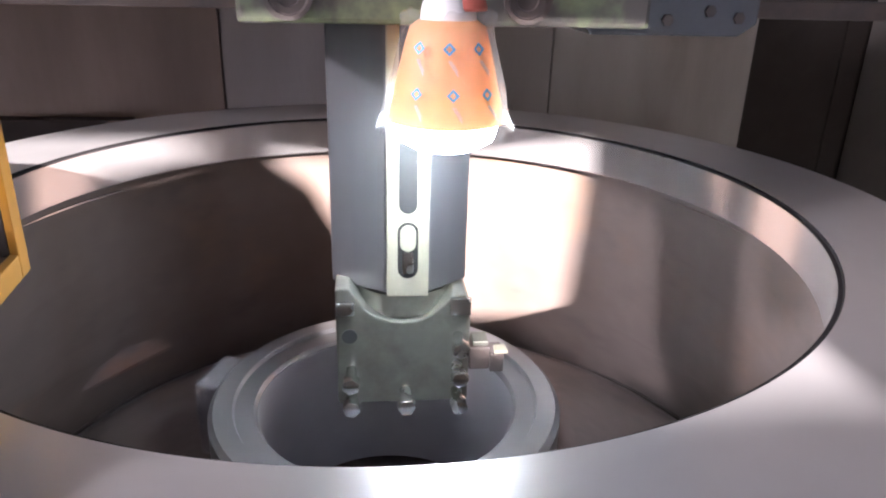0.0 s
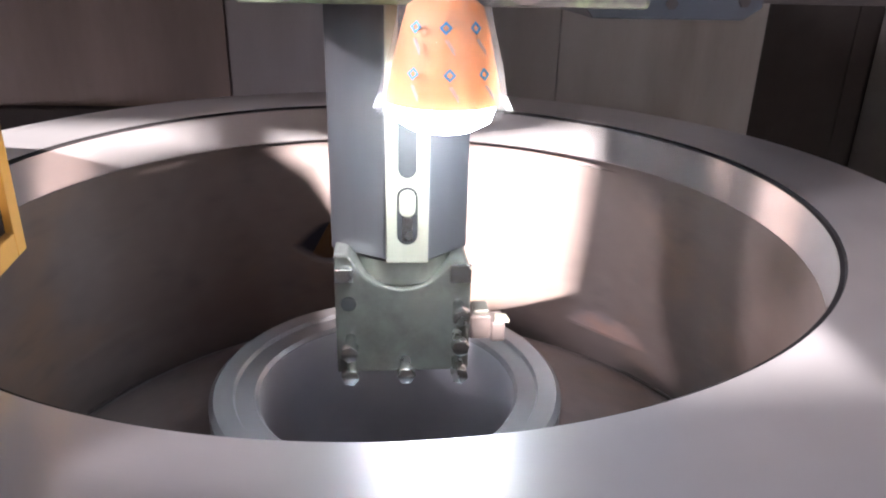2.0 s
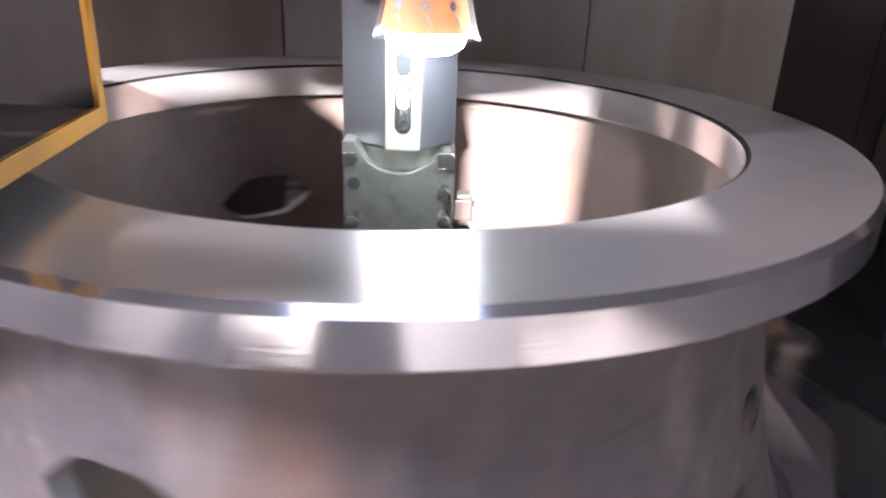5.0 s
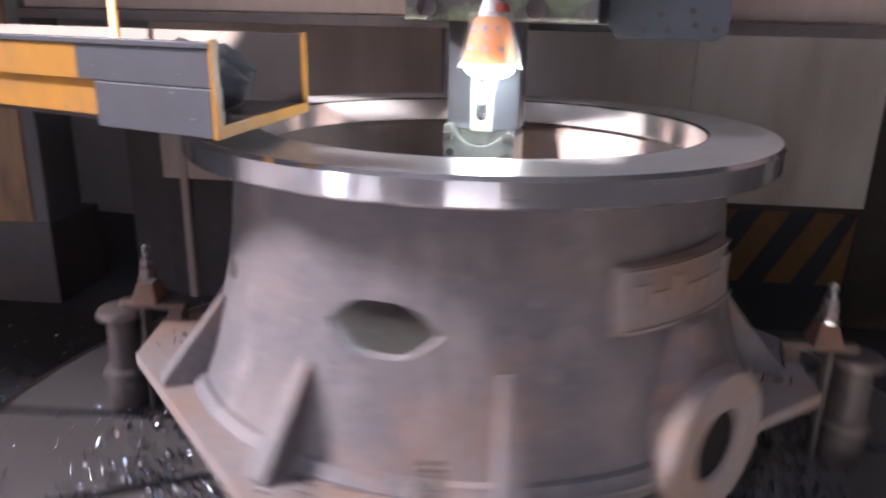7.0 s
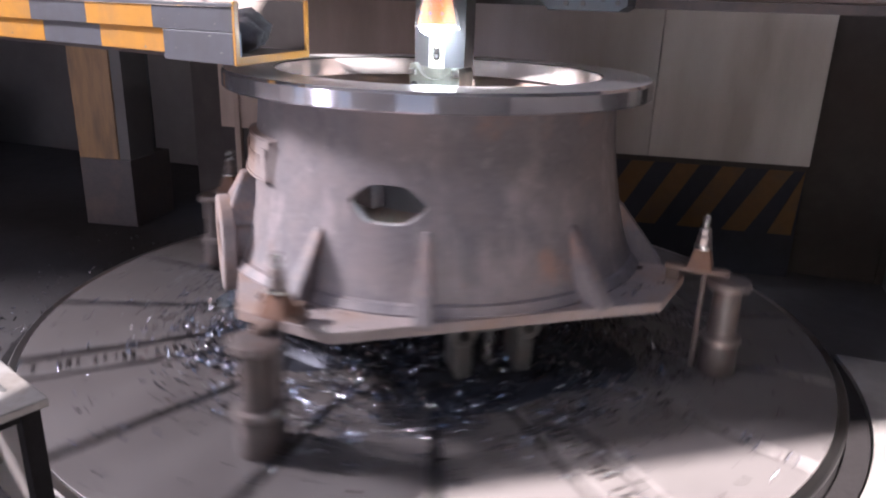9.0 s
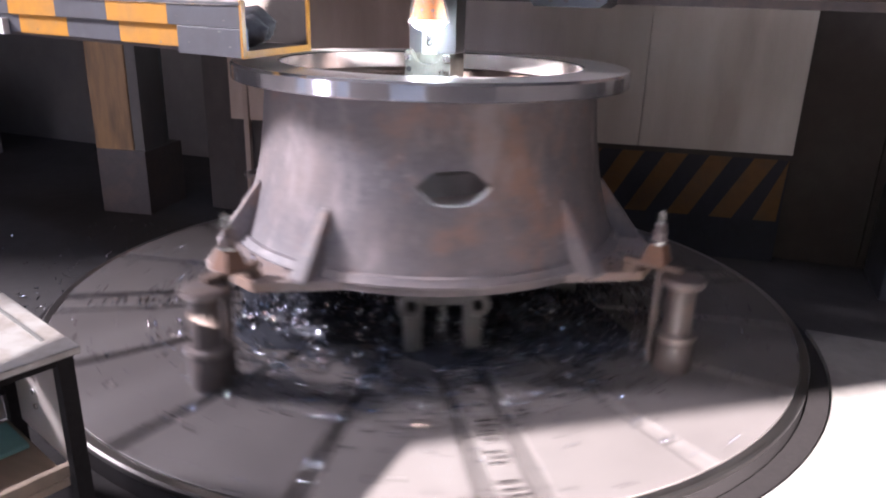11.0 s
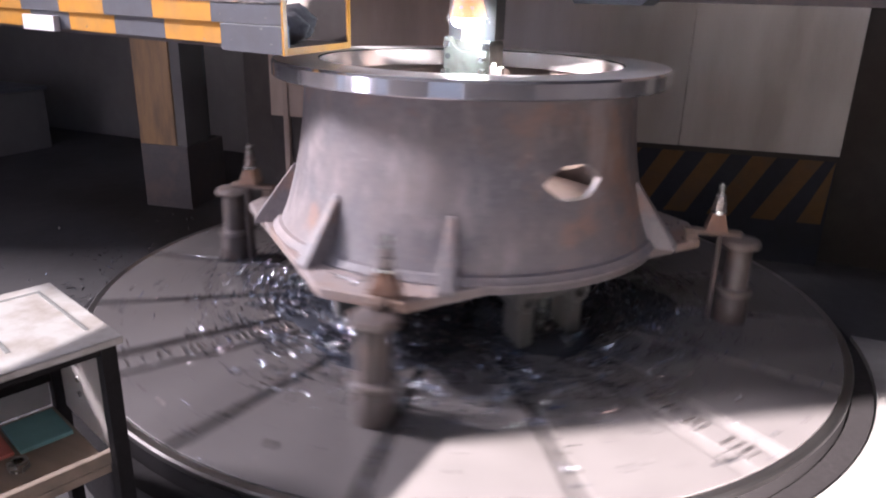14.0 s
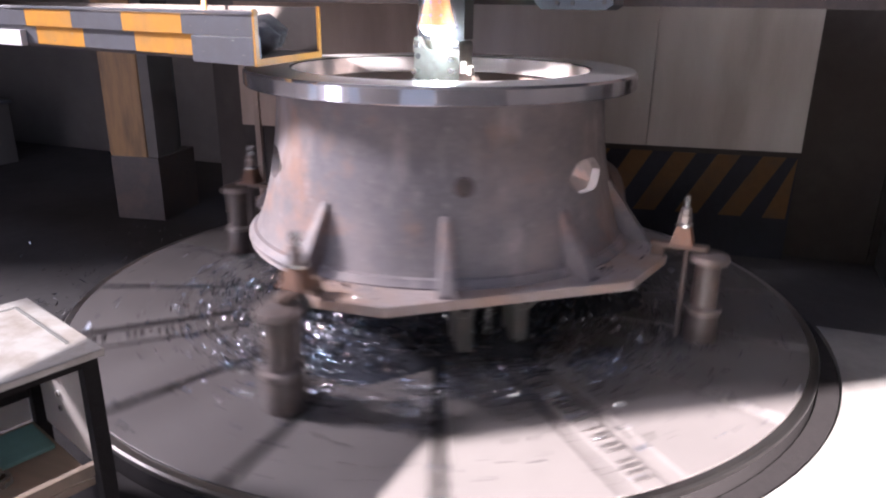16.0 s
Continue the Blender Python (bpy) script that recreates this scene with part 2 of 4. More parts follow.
M_GREENISH = mat("chipped_green_paint", (0.07, 0.062, 0.055), 0.55, grain=0.25, scale=25, bump=0.2, stain=(0.34, 0.42, 0.20), stain_scale=6, stain_amount=0.9)
M_BENCH = mat("worn_bench_steel", (0.26, 0.247, 0.24), 0.36, metal=0.7, grain=0.15, scale=20, bump=0.06, stain=(0.15, 0.125, 0.11), stain_scale=9, stain_amount=0.85)
M_WOOD = mat("oily_board", (0.24, 0.17, 0.12), 0.6, grain=0.25, scale=20, bump=0.15, stain=(0.10, 0.075, 0.055), stain_scale=5, stretch=(0.3, 4, 4))
M_ORANGE = mat("orange_shade", (0.64, 0.34, 0.15), 0.5, grain=0.06, scale=12, bump=0.02, stain=(0.68, 0.36, 0.16), stain_scale=9)
M_WHITE = mat("white_plastic", (0.78, 0.74, 0.72), 0.4, grain=0.04)
M_PINK = mat("red_tape", (0.55, 0.14, 0.10), 0.5, grain=0.1)
M_MARK = mat("blue_print", (0.03, 0.30, 0.62), 0.4, grain=0.1)
M_MARK_PALE = mat("pale_print", (0.35, 0.36, 0.36), 0.5, grain=0.1)
M_PAPER = mat("green_card", (0.12, 0.22, 0.20), 0.7, grain=0.15)
M_REDCARD = mat("red_card", (0.45, 0.12, 0.08), 0.7, grain=0.15)
M_CONSOLE = mat("pale_cabinet", (0.34, 0.30, 0.27), 0.5, grain=0.1, stain=(0.3, 0.27, 0.24))
M_BULB = glow("bulb_glow", (0.84, 0.95, 1.0), 14.0)
M_FILM = bpy.data.materials.new("clear_film")
M_FILM.use_nodes = True
fn = M_FILM.node_tree.nodes
fb = fn["Principled BSDF"]
fb.inputs["Base Color"].default_value, fb.inputs["Roughness"].default_value = (1, 1, 1, 1), 0.12
fb.inputs["Alpha"].default_value = 0.16
fz, fbp = fn.new("ShaderNodeTexNoise"), fn.new("ShaderNodeBump")
fz.inputs["Scale"].default_value = 70
fbp.inputs["Strength"].default_value, fbp.inputs["Distance"].default_value = 1.0, 0.012
M_FILM.node_tree.links.new(fz.outputs[0], fbp.inputs["Height"])
M_FILM.node_tree.links.new(fbp.outputs[0], fb.inputs["Normal"])



# mostly opaque sheet for an added pane that passes a little sun
M_DIMMER = mat("dimming_glass", (0.30, 0.27, 0.24), 0.45, grain=0.2, scale=20, bump=0.02, stain=(0.20, 0.18, 0.15), stain_scale=4)
M_DIMMER.node_tree.nodes["Principled BSDF"].inputs["Alpha"].default_value = 0.88


def let_through(m, color, amount):
    """A thin sheet that some light shines through."""
    n, l = m.node_tree.nodes, m.node_tree.links
    tr, mx = n.new("ShaderNodeBsdfTranslucent"), n.new("ShaderNodeMixShader")
    tr.inputs[0].default_value = (*color, 1)
    mx.inputs[0].default_value = amount
    l.new(n["Principled BSDF"].outputs[0], mx.inputs[1])
    l.new(tr.outputs[0], mx.inputs[2])
    l.new(mx.outputs[0], n["Material Output"].inputs[0])


let_through(M_ORANGE, (0.90, 0.62, 0.40), 0.09)

# ---- shaping helpers ----
def mesh(name, bm, material, smooth=None):
    bmesh.ops.recalc_face_normals(bm, faces=bm.faces)
    me = bpy.data.meshes.new(name)
    if smooth:
        for f in bm.faces:
            f.smooth = True
        for e in bm.edges:
            if len(e.link_faces) == 2 and e.calc_face_angle(0) > radians(smooth):
                e.smooth = False
    bm.to_mesh(me)
    bm.free()
    for m in (material if isinstance(material, (list, tuple)) else [material]):
        me.materials.append(m)
    return me


def part(name, bm, material, parent, label="", smooth=None):
    ob = new(name, mesh(name, bm, material, smooth))
    ob.parent = parent
    return tagged(ob, label)


def thing(name, label, category, bm=None, material=None, group="", kind="", smooth=None):
    ob = new(name, mesh(name, bm, material, smooth) if bm else None)
    return tagged(ob, label, category, group, kind)


def box(x0, y0, z0, x1, y1, z1, bevel=0.0, m=None, bm=None):
    b = bmesh.new()
    bmesh.ops.create_cube(b, size=1)
    for v in b.verts:
        v.co = Vector(((x0 + x1) / 2 + v.co.x * (x1 - x0), (y0 + y1) / 2 + v.co.y * (y1 - y0), (z0 + z1) / 2 + v.co.z * (z1 - z0)))
    if bevel:
        bmesh.ops.bevel(b, geom=b.edges[:], offset=bevel, segments=2, affect='EDGES', profile=0.6)
    if m is not None:
        b.transform(m)
    return merge(bm, b)


def merge(bm, b):
    if bm is None:
        return b
    me = bpy.data.meshes.new("tmp")
    b.to_mesh(me)
    b.free()
    bm.from_mesh(me)
    bpy.data.meshes.remove(me)
    return bm


def lathe(profile, segments=48, m=None, bm=None, closed=False):
    """Turn a profile of (radius, z) about the z axis."""
    b = bmesh.new()
    rings = []
    for r, z in profile:
        if r < 1e-5:
            rings.append([b.verts.new((0, 0, z))])
        else:
            rings.append([b.verts.new((r * math.cos(2 * math.pi * i / segments), r * math.sin(2 * math.pi * i / segments), z)) for i in range(segments)])
    pairs = list(zip(rings, rings[1:])) + ([(rings[-1], rings[0])] if closed else [])
    for a, c in pairs:
        for i in range(segments):
            j = (i + 1) % segments
            q = [a[i % len(a)], a[j % len(a)], c[j % len(c)], c[i % len(c)]]
            q = [v for k, v in enumerate(q) if v not in q[:k]]
            if len(q) > 2:
                b.faces.new(q)
    if m is not None:
        b.transform(m)
    return merge(bm, b)


def prism(points, z0, z1, bevel=0.0, m=None, bm=None):
    """A slab over a flat outline of (x, y) points."""
    b = bmesh.new()
    low = [b.verts.new((x, y, z0)) for x, y in points]
    top = [b.verts.new((x, y, z1)) for x, y in points]
    n = len(points)
    b.faces.new(low[::-1])
    b.faces.new(top)
    for i in range(n):
        b.faces.new((low[i], low[(i + 1) % n], top[(i + 1) % n], top[i]))
    bmesh.ops.recalc_face_normals(b, faces=b.faces)
    if bevel:
        bmesh.ops.bevel(b, geom=b.edges[:], offset=bevel, segments=2, affect='EDGES', profile=0.6)
    if m is not None:
        b.transform(m)
    return merge(bm, b)


def rod(a, c, r, segments=12, bm=None, r2=None):
    a, c = Vector(a), Vector(c)
    d = c - a
    q = d.to_track_quat('Z', 'Y').to_matrix().to_4x4()
    r2 = r if r2 is None else r2
    return lathe([(0, 0), (r, 0), (r2, d.length), (0, d.length)], segments, Matrix.Translation(a) @ q, bm)


def hexbolt(r, h, m, bm=None, shank=0.0, sr=0.6):
    b = prism([(r * math.cos(math.pi / 3 * i), r * math.sin(math.pi / 3 * i)) for i in range(6)], 0, h, min(r, h) * 0.14)
    if shank:
        b = lathe([(0, -shank), (r * sr * 0.8, -shank), (r * sr, -shank + 0.003), (r * sr, 0.002), (0, 0.002)], 14, None, b)
    b.transform(m)
    return merge(bm, b)


def turn(a):
    return Matrix.Rotation(radians(a), 4, 'Z')


# ---- the setting: floor, walls, roof ----
thing("floor", "dark oil-stained concrete workshop floor", "floor", box(-9, -5.2, FLOOR - 0.2, 7, 7, FLOOR), M_FLOOR, kind="structure")
thing("ground", "dark sunlit asphalt yard outside the workshop", "ground", box(-30, -40, FLOOR - 0.22, 30, -5.21, FLOOR - 0.02), M_YARD, kind="structure")
thing("wall_north", "dim workshop wall far behind the machine", "wall", box(-9, 6.8, FLOOR, 7, 7, 6), M_ROOM, kind="structure")
thing("wall_west", "dim plastered workshop wall", "wall", box(-9.2, -5, FLOOR, -9, 6.8, 6), M_ROOM, kind="structure")
# added out of view: its height limits sky light through the doorway
thing("wall_sky_blocker", "unseen added wall across the yard that cuts the sky's fill", "wall", box(-30, -20.4, FLOOR - 0.02, 30, -20, 6.2), M_ROOM, kind="structure")
# two unseen walls, added to block the key light on the left floor
thing("wall_side_blocker", "unseen added wall that keeps the key light off the left floor", "wall", box(-9, -1.4, FLOOR, -5.0, -1.2, 5.6), M_ROOM, kind="structure")
thing("wall_upper_blocker", "unseen added upper wall that trims the key light", "wall", box(-9, -1.19, 3.2, -5.3, -0.95, 5.6), M_ROOM, kind="structure")
thing("wall_east", "dim plastered workshop wall", "wall", box(7, -5, FLOOR, 7.2, 6.8, 6), M_ROOM, kind="structure")
# the two roof holes are made up to hold the area lamps
roof = box(-9, -5, 5.6, -8.9, 6.8, 5.8)
box(-7.5, -5, 5.6, -1.4, 6.8, 5.8, bm=roof)
box(-8.9, -5, 5.6, -7.5, -3.2, 5.8, bm=roof)
box(-8.9, -1.8, 5.6, -7.5, 6.8, 5.8, bm=roof)
box(-1.4, -5, 5.6, 1.8, -4.1, 5.8, bm=roof)
box(-1.4, -3.1, 5.6, 1.8, 6.8, 5.8, bm=roof)
box(1.8, -5, 5.6, 7, 6.8, 5.8, bm=roof)
thing("ceiling", "dim workshop roof lining with two openings added for lamps", "ceiling", roof, M_ROOM, kind="structure")
# unseen south wall: window band, low vent and raked doorway are cut to fit the sun patches
ws = box(-9, -5.2, 3.45, 7, -5, 6)
FACING = Matrix.Translation((0, -5.2, 0)) @ Matrix.Rotation(radians(90), 4, 'X')
for z0, z1, spans in ((FLOOR, 1.2, ((-9, -6.2), (-4.9, -3.7), (-3.0, -2.4), (-1.7, 0.19), (1.75, 7))),
                      (1.2, 1.84, ((-9, 0.19), (1.75, 7))),
                      (1.84, 2.10, ((-9, -0.743), (-0.373, 0.19), (1.75, 7))),
                      (2.10, 2.958, ((-9, 0.19), (1.75, 7))),
                      # the middle span is added to keep the sun off the ram
                      (2.958, 3.45, ((-9, -2.0), (-0.345, -0.125), (0.15, 7)))):
    for x0, x1 in spans:
        box(x0, -5.2, z0, x1, -5, z1, bm=ws)
prism([(0.19, 2.06), (1.75, 2.56), (1.75, 2.958), (0.19, 2.958)], -0.2, 0.0, m=FACING, bm=ws)
# added unseen pane: gives the table a band of weak sun
thing("sun_dimming_pane", "unseen added pane that dims the sun over the doorway", "window", prism([(0.19, 1.80), (1.75, 2.305), (1.75, 2.56), (0.19, 2.06)], -0.11, -0.104, m=FACING), M_DIMMER, kind="structure")
# added board across the foot of the window band; its outline shapes the sun patch
prism([(-2.0, 2.95), (-0.37, 2.95), (-0.37, 3.215), (-0.435, 3.335), (-0.52, 3.395), (-0.57, 3.405), (-0.66, 3.372), (-0.755, 3.315), (-0.825, 3.23), (-2.0, 3.22)],
      -0.12, -0.08, m=FACING, bm=ws)
thing("wall_south", "unseen workshop wall, its window band and doorway cut to shape the sunlight", "wall", ws, M_ROOM, kind="structure")

# the grey back panel of the machine base, with a hazard band along its foot
WALL_AT = Matrix.Translation((0.42, 1.61, 0)) @ turn(8.6)
wall = thing("machine_panel", "tall stained grey sheet-metal panel behind the table", "machine panel")
wall.matrix_world = WALL_AT
part("panel", box(-0.92, 0.0, 0.395, 0.225, 0.08, 2.6, 0.003), M_WALL, wall)
part("panel", box(0.229, 0.0, 0.395, 1.07, 0.08, 2.6, 0.003), M_WALL, wall)
part("side_panel", box(-2.35, -0.015, 0.395, -0.924, 0.08, 2.6, 0.003), M_WALL_BROWN, wall, "darker brown-grey panel")
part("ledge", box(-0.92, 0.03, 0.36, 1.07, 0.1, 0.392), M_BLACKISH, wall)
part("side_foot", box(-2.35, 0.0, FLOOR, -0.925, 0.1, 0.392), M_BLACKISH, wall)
# the band's two colours include the shade that falls on it
part("back", box(-0.92, 0.03, FLOOR, 1.07, 0.1, 0.36), M_BLUE_SHADE, wall, "blue-black painted foot of the panel, darkened for shade")
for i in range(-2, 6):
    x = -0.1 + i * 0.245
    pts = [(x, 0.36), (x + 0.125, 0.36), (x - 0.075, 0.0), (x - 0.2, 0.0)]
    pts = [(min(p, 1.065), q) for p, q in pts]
    part("hazard_stripe", prism(pts, 0, 0.004, m=Matrix.Translation((0, 0.03, 0)) @ Matrix.Rotation(radians(90), 4, 'X')), M_YELLOW_SHADE, wall, "yellow hazard stripe, dulled for the shade there")
# recess panels: dark colour carries the shade there
rec = thing("recess_panel", "panels in the recess beside the machine, its shade in their dark colour", "machine panel")
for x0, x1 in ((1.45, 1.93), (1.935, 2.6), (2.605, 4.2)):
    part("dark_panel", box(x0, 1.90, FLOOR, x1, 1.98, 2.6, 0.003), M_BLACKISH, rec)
cab = thing("control_cabinet", "pale grey control cabinet standing in the shade", "cabinet")
part("body", box(2.02, 1.45, 0.28, 2.6, 1.88, 1.9, 0.012), M_CONSOLE, cab)
part("plinth", box(1.97, 1.40, FLOOR, 2.6, 1.88, 0.276, 0.008), M_GREY, cab, "dark grey plinth")
part("door", box(2.06, 1.438, 0.33, 2.56, 1.449, 1.85, 0.003), M_CONSOLE, cab)

# added ring in the gap round the table; the gap's shade is in its colour
thing("gap_ring", "dark ring that stands in for the shaded gap round the turntable", "ring plate",
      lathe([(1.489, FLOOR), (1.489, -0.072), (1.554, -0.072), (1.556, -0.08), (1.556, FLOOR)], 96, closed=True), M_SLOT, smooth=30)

# raised deck on the east side, cut round the table; paler than the floor to look sunlit
deck = [(1.56 * math.cos(radians(a)), 1.56 * math.sin(radians(a))) for a in range(14, -50, -3)]
deck += [(1.02, -2.2), (3.4, -2.2), (3.4, 0.377)]
thing("floor_deck", "worn concrete deck beside the turntable, paled for its sunlight", "floor", prism(deck, FLOOR + 0.001, -0.06, 0.003), M_DECK, kind="structure")

TURNING, FED = [], []
I4 = Matrix.Identity(4)


# ---- turntable with radial slots ----
def turntable():
    t = thing("turntable", "large round grey iron machine table with radial slots, turning", "turntable")
    R, n, dbl = 1.484, 16, 57.0
    part("base", lathe([(0, -0.216), (1.474, -0.216), (1.481, -0.21), (1.481, -0.045), (0, -0.045)], 128), M_SLOT, t, "near-black underside", smooth=30)
    # rim side coloured near black to read as part of the shaded gap
    part("rim_side", lathe([(1.45, -0.0265), (1.4818, -0.0265), (1.4818, -0.112), (1.477, -0.115), (1.45, -0.115)], 160), M_SLOT, t, "near-black side of the rim, joining the gap's shade", smooth=30)
    part("rim", lathe([(1.445, -0.05), (1.455, -0.004), (1.478, -0.002), (1.484, -0.008), (1.484, -0.022), (1.482, -0.026), (1.45, -0.026)], 160), M_TABLE_EDGE, t, "bright worn rim edge", smooth=30)
    for i in range(n):
        a0, a1 = radians(dbl + 360 / n * i), radians(dbl + 360 / n * (i + 1))
        h0 = 0.088 if i % 4 == 0 else 0.017
        h1 = 0.088 if (i + 1) % 4 == 0 else 0.017
        outline = []
        for r, rev in ((0.30, False), (1.452, True)):
            b0, b1 = a0 + math.asin(h0 / r), a1 - math.asin(h1 / r)
            arc = [b0 + (b1 - b0) * k / (8 if rev else 3) for k in range((8 if rev else 3) + 1)]
            pts = [(r * math.cos(a), r * math.sin(a)) for a in arc]
            outline += pts if rev else pts[::-1]
        part("sector_plate", prism(outline, -0.046, 0.0, 0.0025), M_TABLE, t)
    part("centre_plate", lathe([(0, -0.03), (0.2, -0.03), (0.28, -0.002), (0.295, -0.01), (0.295, -0.045)], 64), M_TABLE, t, smooth=30)
    for k in range(4):
        m = turn(dbl + 90 * k)
        s = box(0.32, -0.058, -0.046, 1.45, 0.058, -0.004, 0.002)
        part("jaw_track", s, M_TABLE, t).matrix_basis = m
        teeth = bmesh.new()
        rt = random.Random(k)
        for j in range(30):
            if rt.random() < 0.45:
                continue
            x = 0.62 + j * 0.027 + rt.uniform(-0.004, 0.004)
            box(x, -0.02 + rt.uniform(-0.01, 0.01), -0.005, x + rt.uniform(0.004, 0.012), 0.02 + rt.uniform(-0.012, 0.01), 0.0015, bm=teeth)
        tagged(part("track_teeth", teeth, M_TABLE_EDGE, t, "worn serrated teeth"), kind="stuff").matrix_basis = m
    TURNING.append((t, I4))


turntable()


# ---- the casting on the table ----
def outer_r(z):
    return float(np.interp(z, (0.28, 0.33, 0.38, 0.44, 0.52, 0.60, 0.70, 0.80, 0.89), (0.766, 0.740, 0.718, 0.699, 0.678, 0.662, 0.647, 0.637, 0.633)))


def shell():
    """The bell wall: two skins round three diamond ports, with the ports' own walls."""
    b = bmesh.new()
    na, nz, k = 32, 12, 7
    z0, z1, zc, wall = 0.49, 0.715, 0.602, 0.030
    zb, zt = 0.28, 0.885

    def put(a, z, inner):
        r = outer_r(z) - (wall if inner else 0)
        return b.verts.new((r * math.cos(a), r * math.sin(a), z))

    for s in range(3):
        mid, lean = radians(84 + 120 * s), radians((2, -3, 0)[s])
        half = radians(60)
        edge = []
        edge += [(-half + 2 * half * i / na, z1) for i in range(na)]
        edge += [(half, z1 + (z0 - z1) * i / nz) for i in range(nz)]
        edge += [(half - 2 * half * i / na, z0) for i in range(na)]
        edge += [(-half, z0 + (z1 - z0) * i / nz) for i in range(nz)]
        hole = []
        for a, z in edge:
            th = math.atan2((z - zc) / 0.115, a / half * 1.0)
            c, sn = math.cos(th), math.sin(th)
            q = sum((g ** 11 for g in (abs(c), abs(sn), abs(c) + 0.58 * abs(sn))), 0.0) ** (-1 / 11)
            hole.append((lean + q * c * radians(11.3), zc + q * sn * 0.057))
        skins = []
        for inner in (False, True):
            loops = []
            for j in range(k + 1):
                f = (j / k) ** 1.5
                loops.append([put(mid + h[0] + (e[0] - h[0]) * f, h[1] + (e[1] - h[1]) * f, inner) for h, e in zip(hole, edge)])
            for lo, hi in zip(loops, loops[1:]):
                for i in range(len(lo)):
                    j = (i + 1) % len(lo)
                    b.faces.new((lo[i], lo[j], hi[j], hi[i]))
            skins.append(loops[0])
        o, n2 = skins
        for i in range(len(o)):
            j = (i + 1) % len(o)
            b.faces.new((o[i], o[j], n2[j], n2[i]))
        for inner in (False, True):
            for za, zz, steps in ((zb, z0, 8), (z1, zt, 5)):
                rows = [[put(mid - half + 2 * half * i / na, za + (zz - za) * j / steps, inner) for i in range(na + 1)] for j in range(steps + 1)]
                for lo, hi in zip(rows, rows[1:]):
                    for i in range(na):
                        b.faces.new((lo[i], lo[i + 1], hi[i + 1], hi[i]))
    bmesh.ops.remove_doubles(b, verts=b.verts, dist=0.0004)
    for f in b.faces:
        c = f.calc_center_median()
        if math.hypot(c.x, c.y) < outer_r(c.z) - wall * 0.6:
            f.material_index = 1
    return b


def radial(phi):
    """Axes whose x points out from the axis at the angle phi."""
    return turn(phi)


def casting():
    c = thing("iron_casting", "large bell-shaped grey iron casting with a machined flange", "casting")
    part("bell_wall", shell(), [M_CAST, M_INSIDE], c, "rough grey cast wall with diamond ports", smooth=35)
    part("top_flange", lathe([(0.5805, 0.938), (0.742, 0.938)], 192), M_TURNED, c, "bright machined flange face", smooth=30)
    part("flange_rim", lathe([(0.742, 0.938), (0.75, 0.929), (0.75, 0.884), (0.746, 0.879), (0.66, 0.877), (0.632, 0.866)], 192),
         M_SIDE, c, "mirror-bright turned rim", smooth=30)
    part("bore", lathe([(0.574, 0.933), (0.574, 0.868), (0.577, 0.8645), (0.606, 0.8635)], 192),
         M_BORE, c, "bright bored inner land", smooth=25)
    part("bore_groove", lathe([(0.5805, 0.938), (0.579, 0.9335), (0.574, 0.933)], 192), M_SLOT, c, "dark groove at the bore edge", smooth=20)
    for lo, hi, z in ((143, 163, 0.842), (9, 27, 0.846)):
        ridge = bmesh.new()
        for i in range(12):
            a = radians(lo + (hi - lo) * (i + 0.5) / 12)
            taper = 0.35 + 0.65 * math.sin(math.pi * (i + 0.5) / 12)
            mm = Matrix.Rotation(a, 4, 'Z') @ Matrix.Translation((outer_r(z) - 0.0305, 0, z))
            box(-0.003, -0.0092, -0.0014 * taper, 0.002, 0.0092, 0.0014 * taper, m=mm, bm=ridge)
        part("tool_ridge", ridge, M_BORE, c, "thin bright ridge left by the boring tool")
    part("web", lathe([(0.70, 0.315), (0.672, 0.36), (0.635, 0.378), (0.56, 0.388), (0.42, 0.41), (0.32, 0.44), (0.262, 0.47), (0.262, 0.40), (0.42, 0.36), (0.70, 0.285)], 96, closed=True),
         M_INSIDE, c, "brown cast web inside the bell", smooth=40)
    part("hub", lathe([(0.262, 0.40), (0.262, 0.55), (0.272, 0.565), (0.272, 0.612), (0.264, 0.62), (0.236, 0.62), (0.233, 0.613), (0.205, 0.611), (0.2, 0.604),
                       (0.2, 0.345), (0.255, 0.345)], 128, closed=True), M_HUB, c, "bored hub ring", smooth=30)
    # thin liner over the hub's bore, paled to look lit by the lamp
    part("hub_bore", lathe([(0.1995, 0.603), (0.198, 0.60), (0.198, 0.343), (0.1995, 0.342)], 128), M_HUB_BORE, c, "bored hub wall, lamp light in its pale colour", smooth=30)
    lug = box(0.255, -0.05, 0.47, 0.315, 0.05, 0.607, 0.008)
    part("hub_lug", lug, M_CAST, c).matrix_basis = radial(160)
    # square foot flange with cut corners
    out = []
    for lo, hi in ((10, 24), (78, 98), (176, 196), (263, 281)):
        out += [(0.93 * math.cos(radians(a)), 0.93 * math.sin(radians(a))) for a in (lo, hi)]
    part("foot_flange", prism(out, 0.272, 0.306, 0.004), [M_CAST_RUST], c, "square foot flange with rusty edges and cut corners")
    part("foot_bead", lathe([(0.70, 0.30), (0.772, 0.304), (0.771, 0.312), (0.760, 0.320), (0.752, 0.332), (0.70, 0.345)], 128), M_CAST, c, smooth=40)
    for k in range(10):
        phi = {5: 183, 6: 211.5}.get(k, 36 * k)
        if k in (4, 9):
            continue
        b = bmesh.new()
        tall = 0.535 - 0.012 * (k % 3)
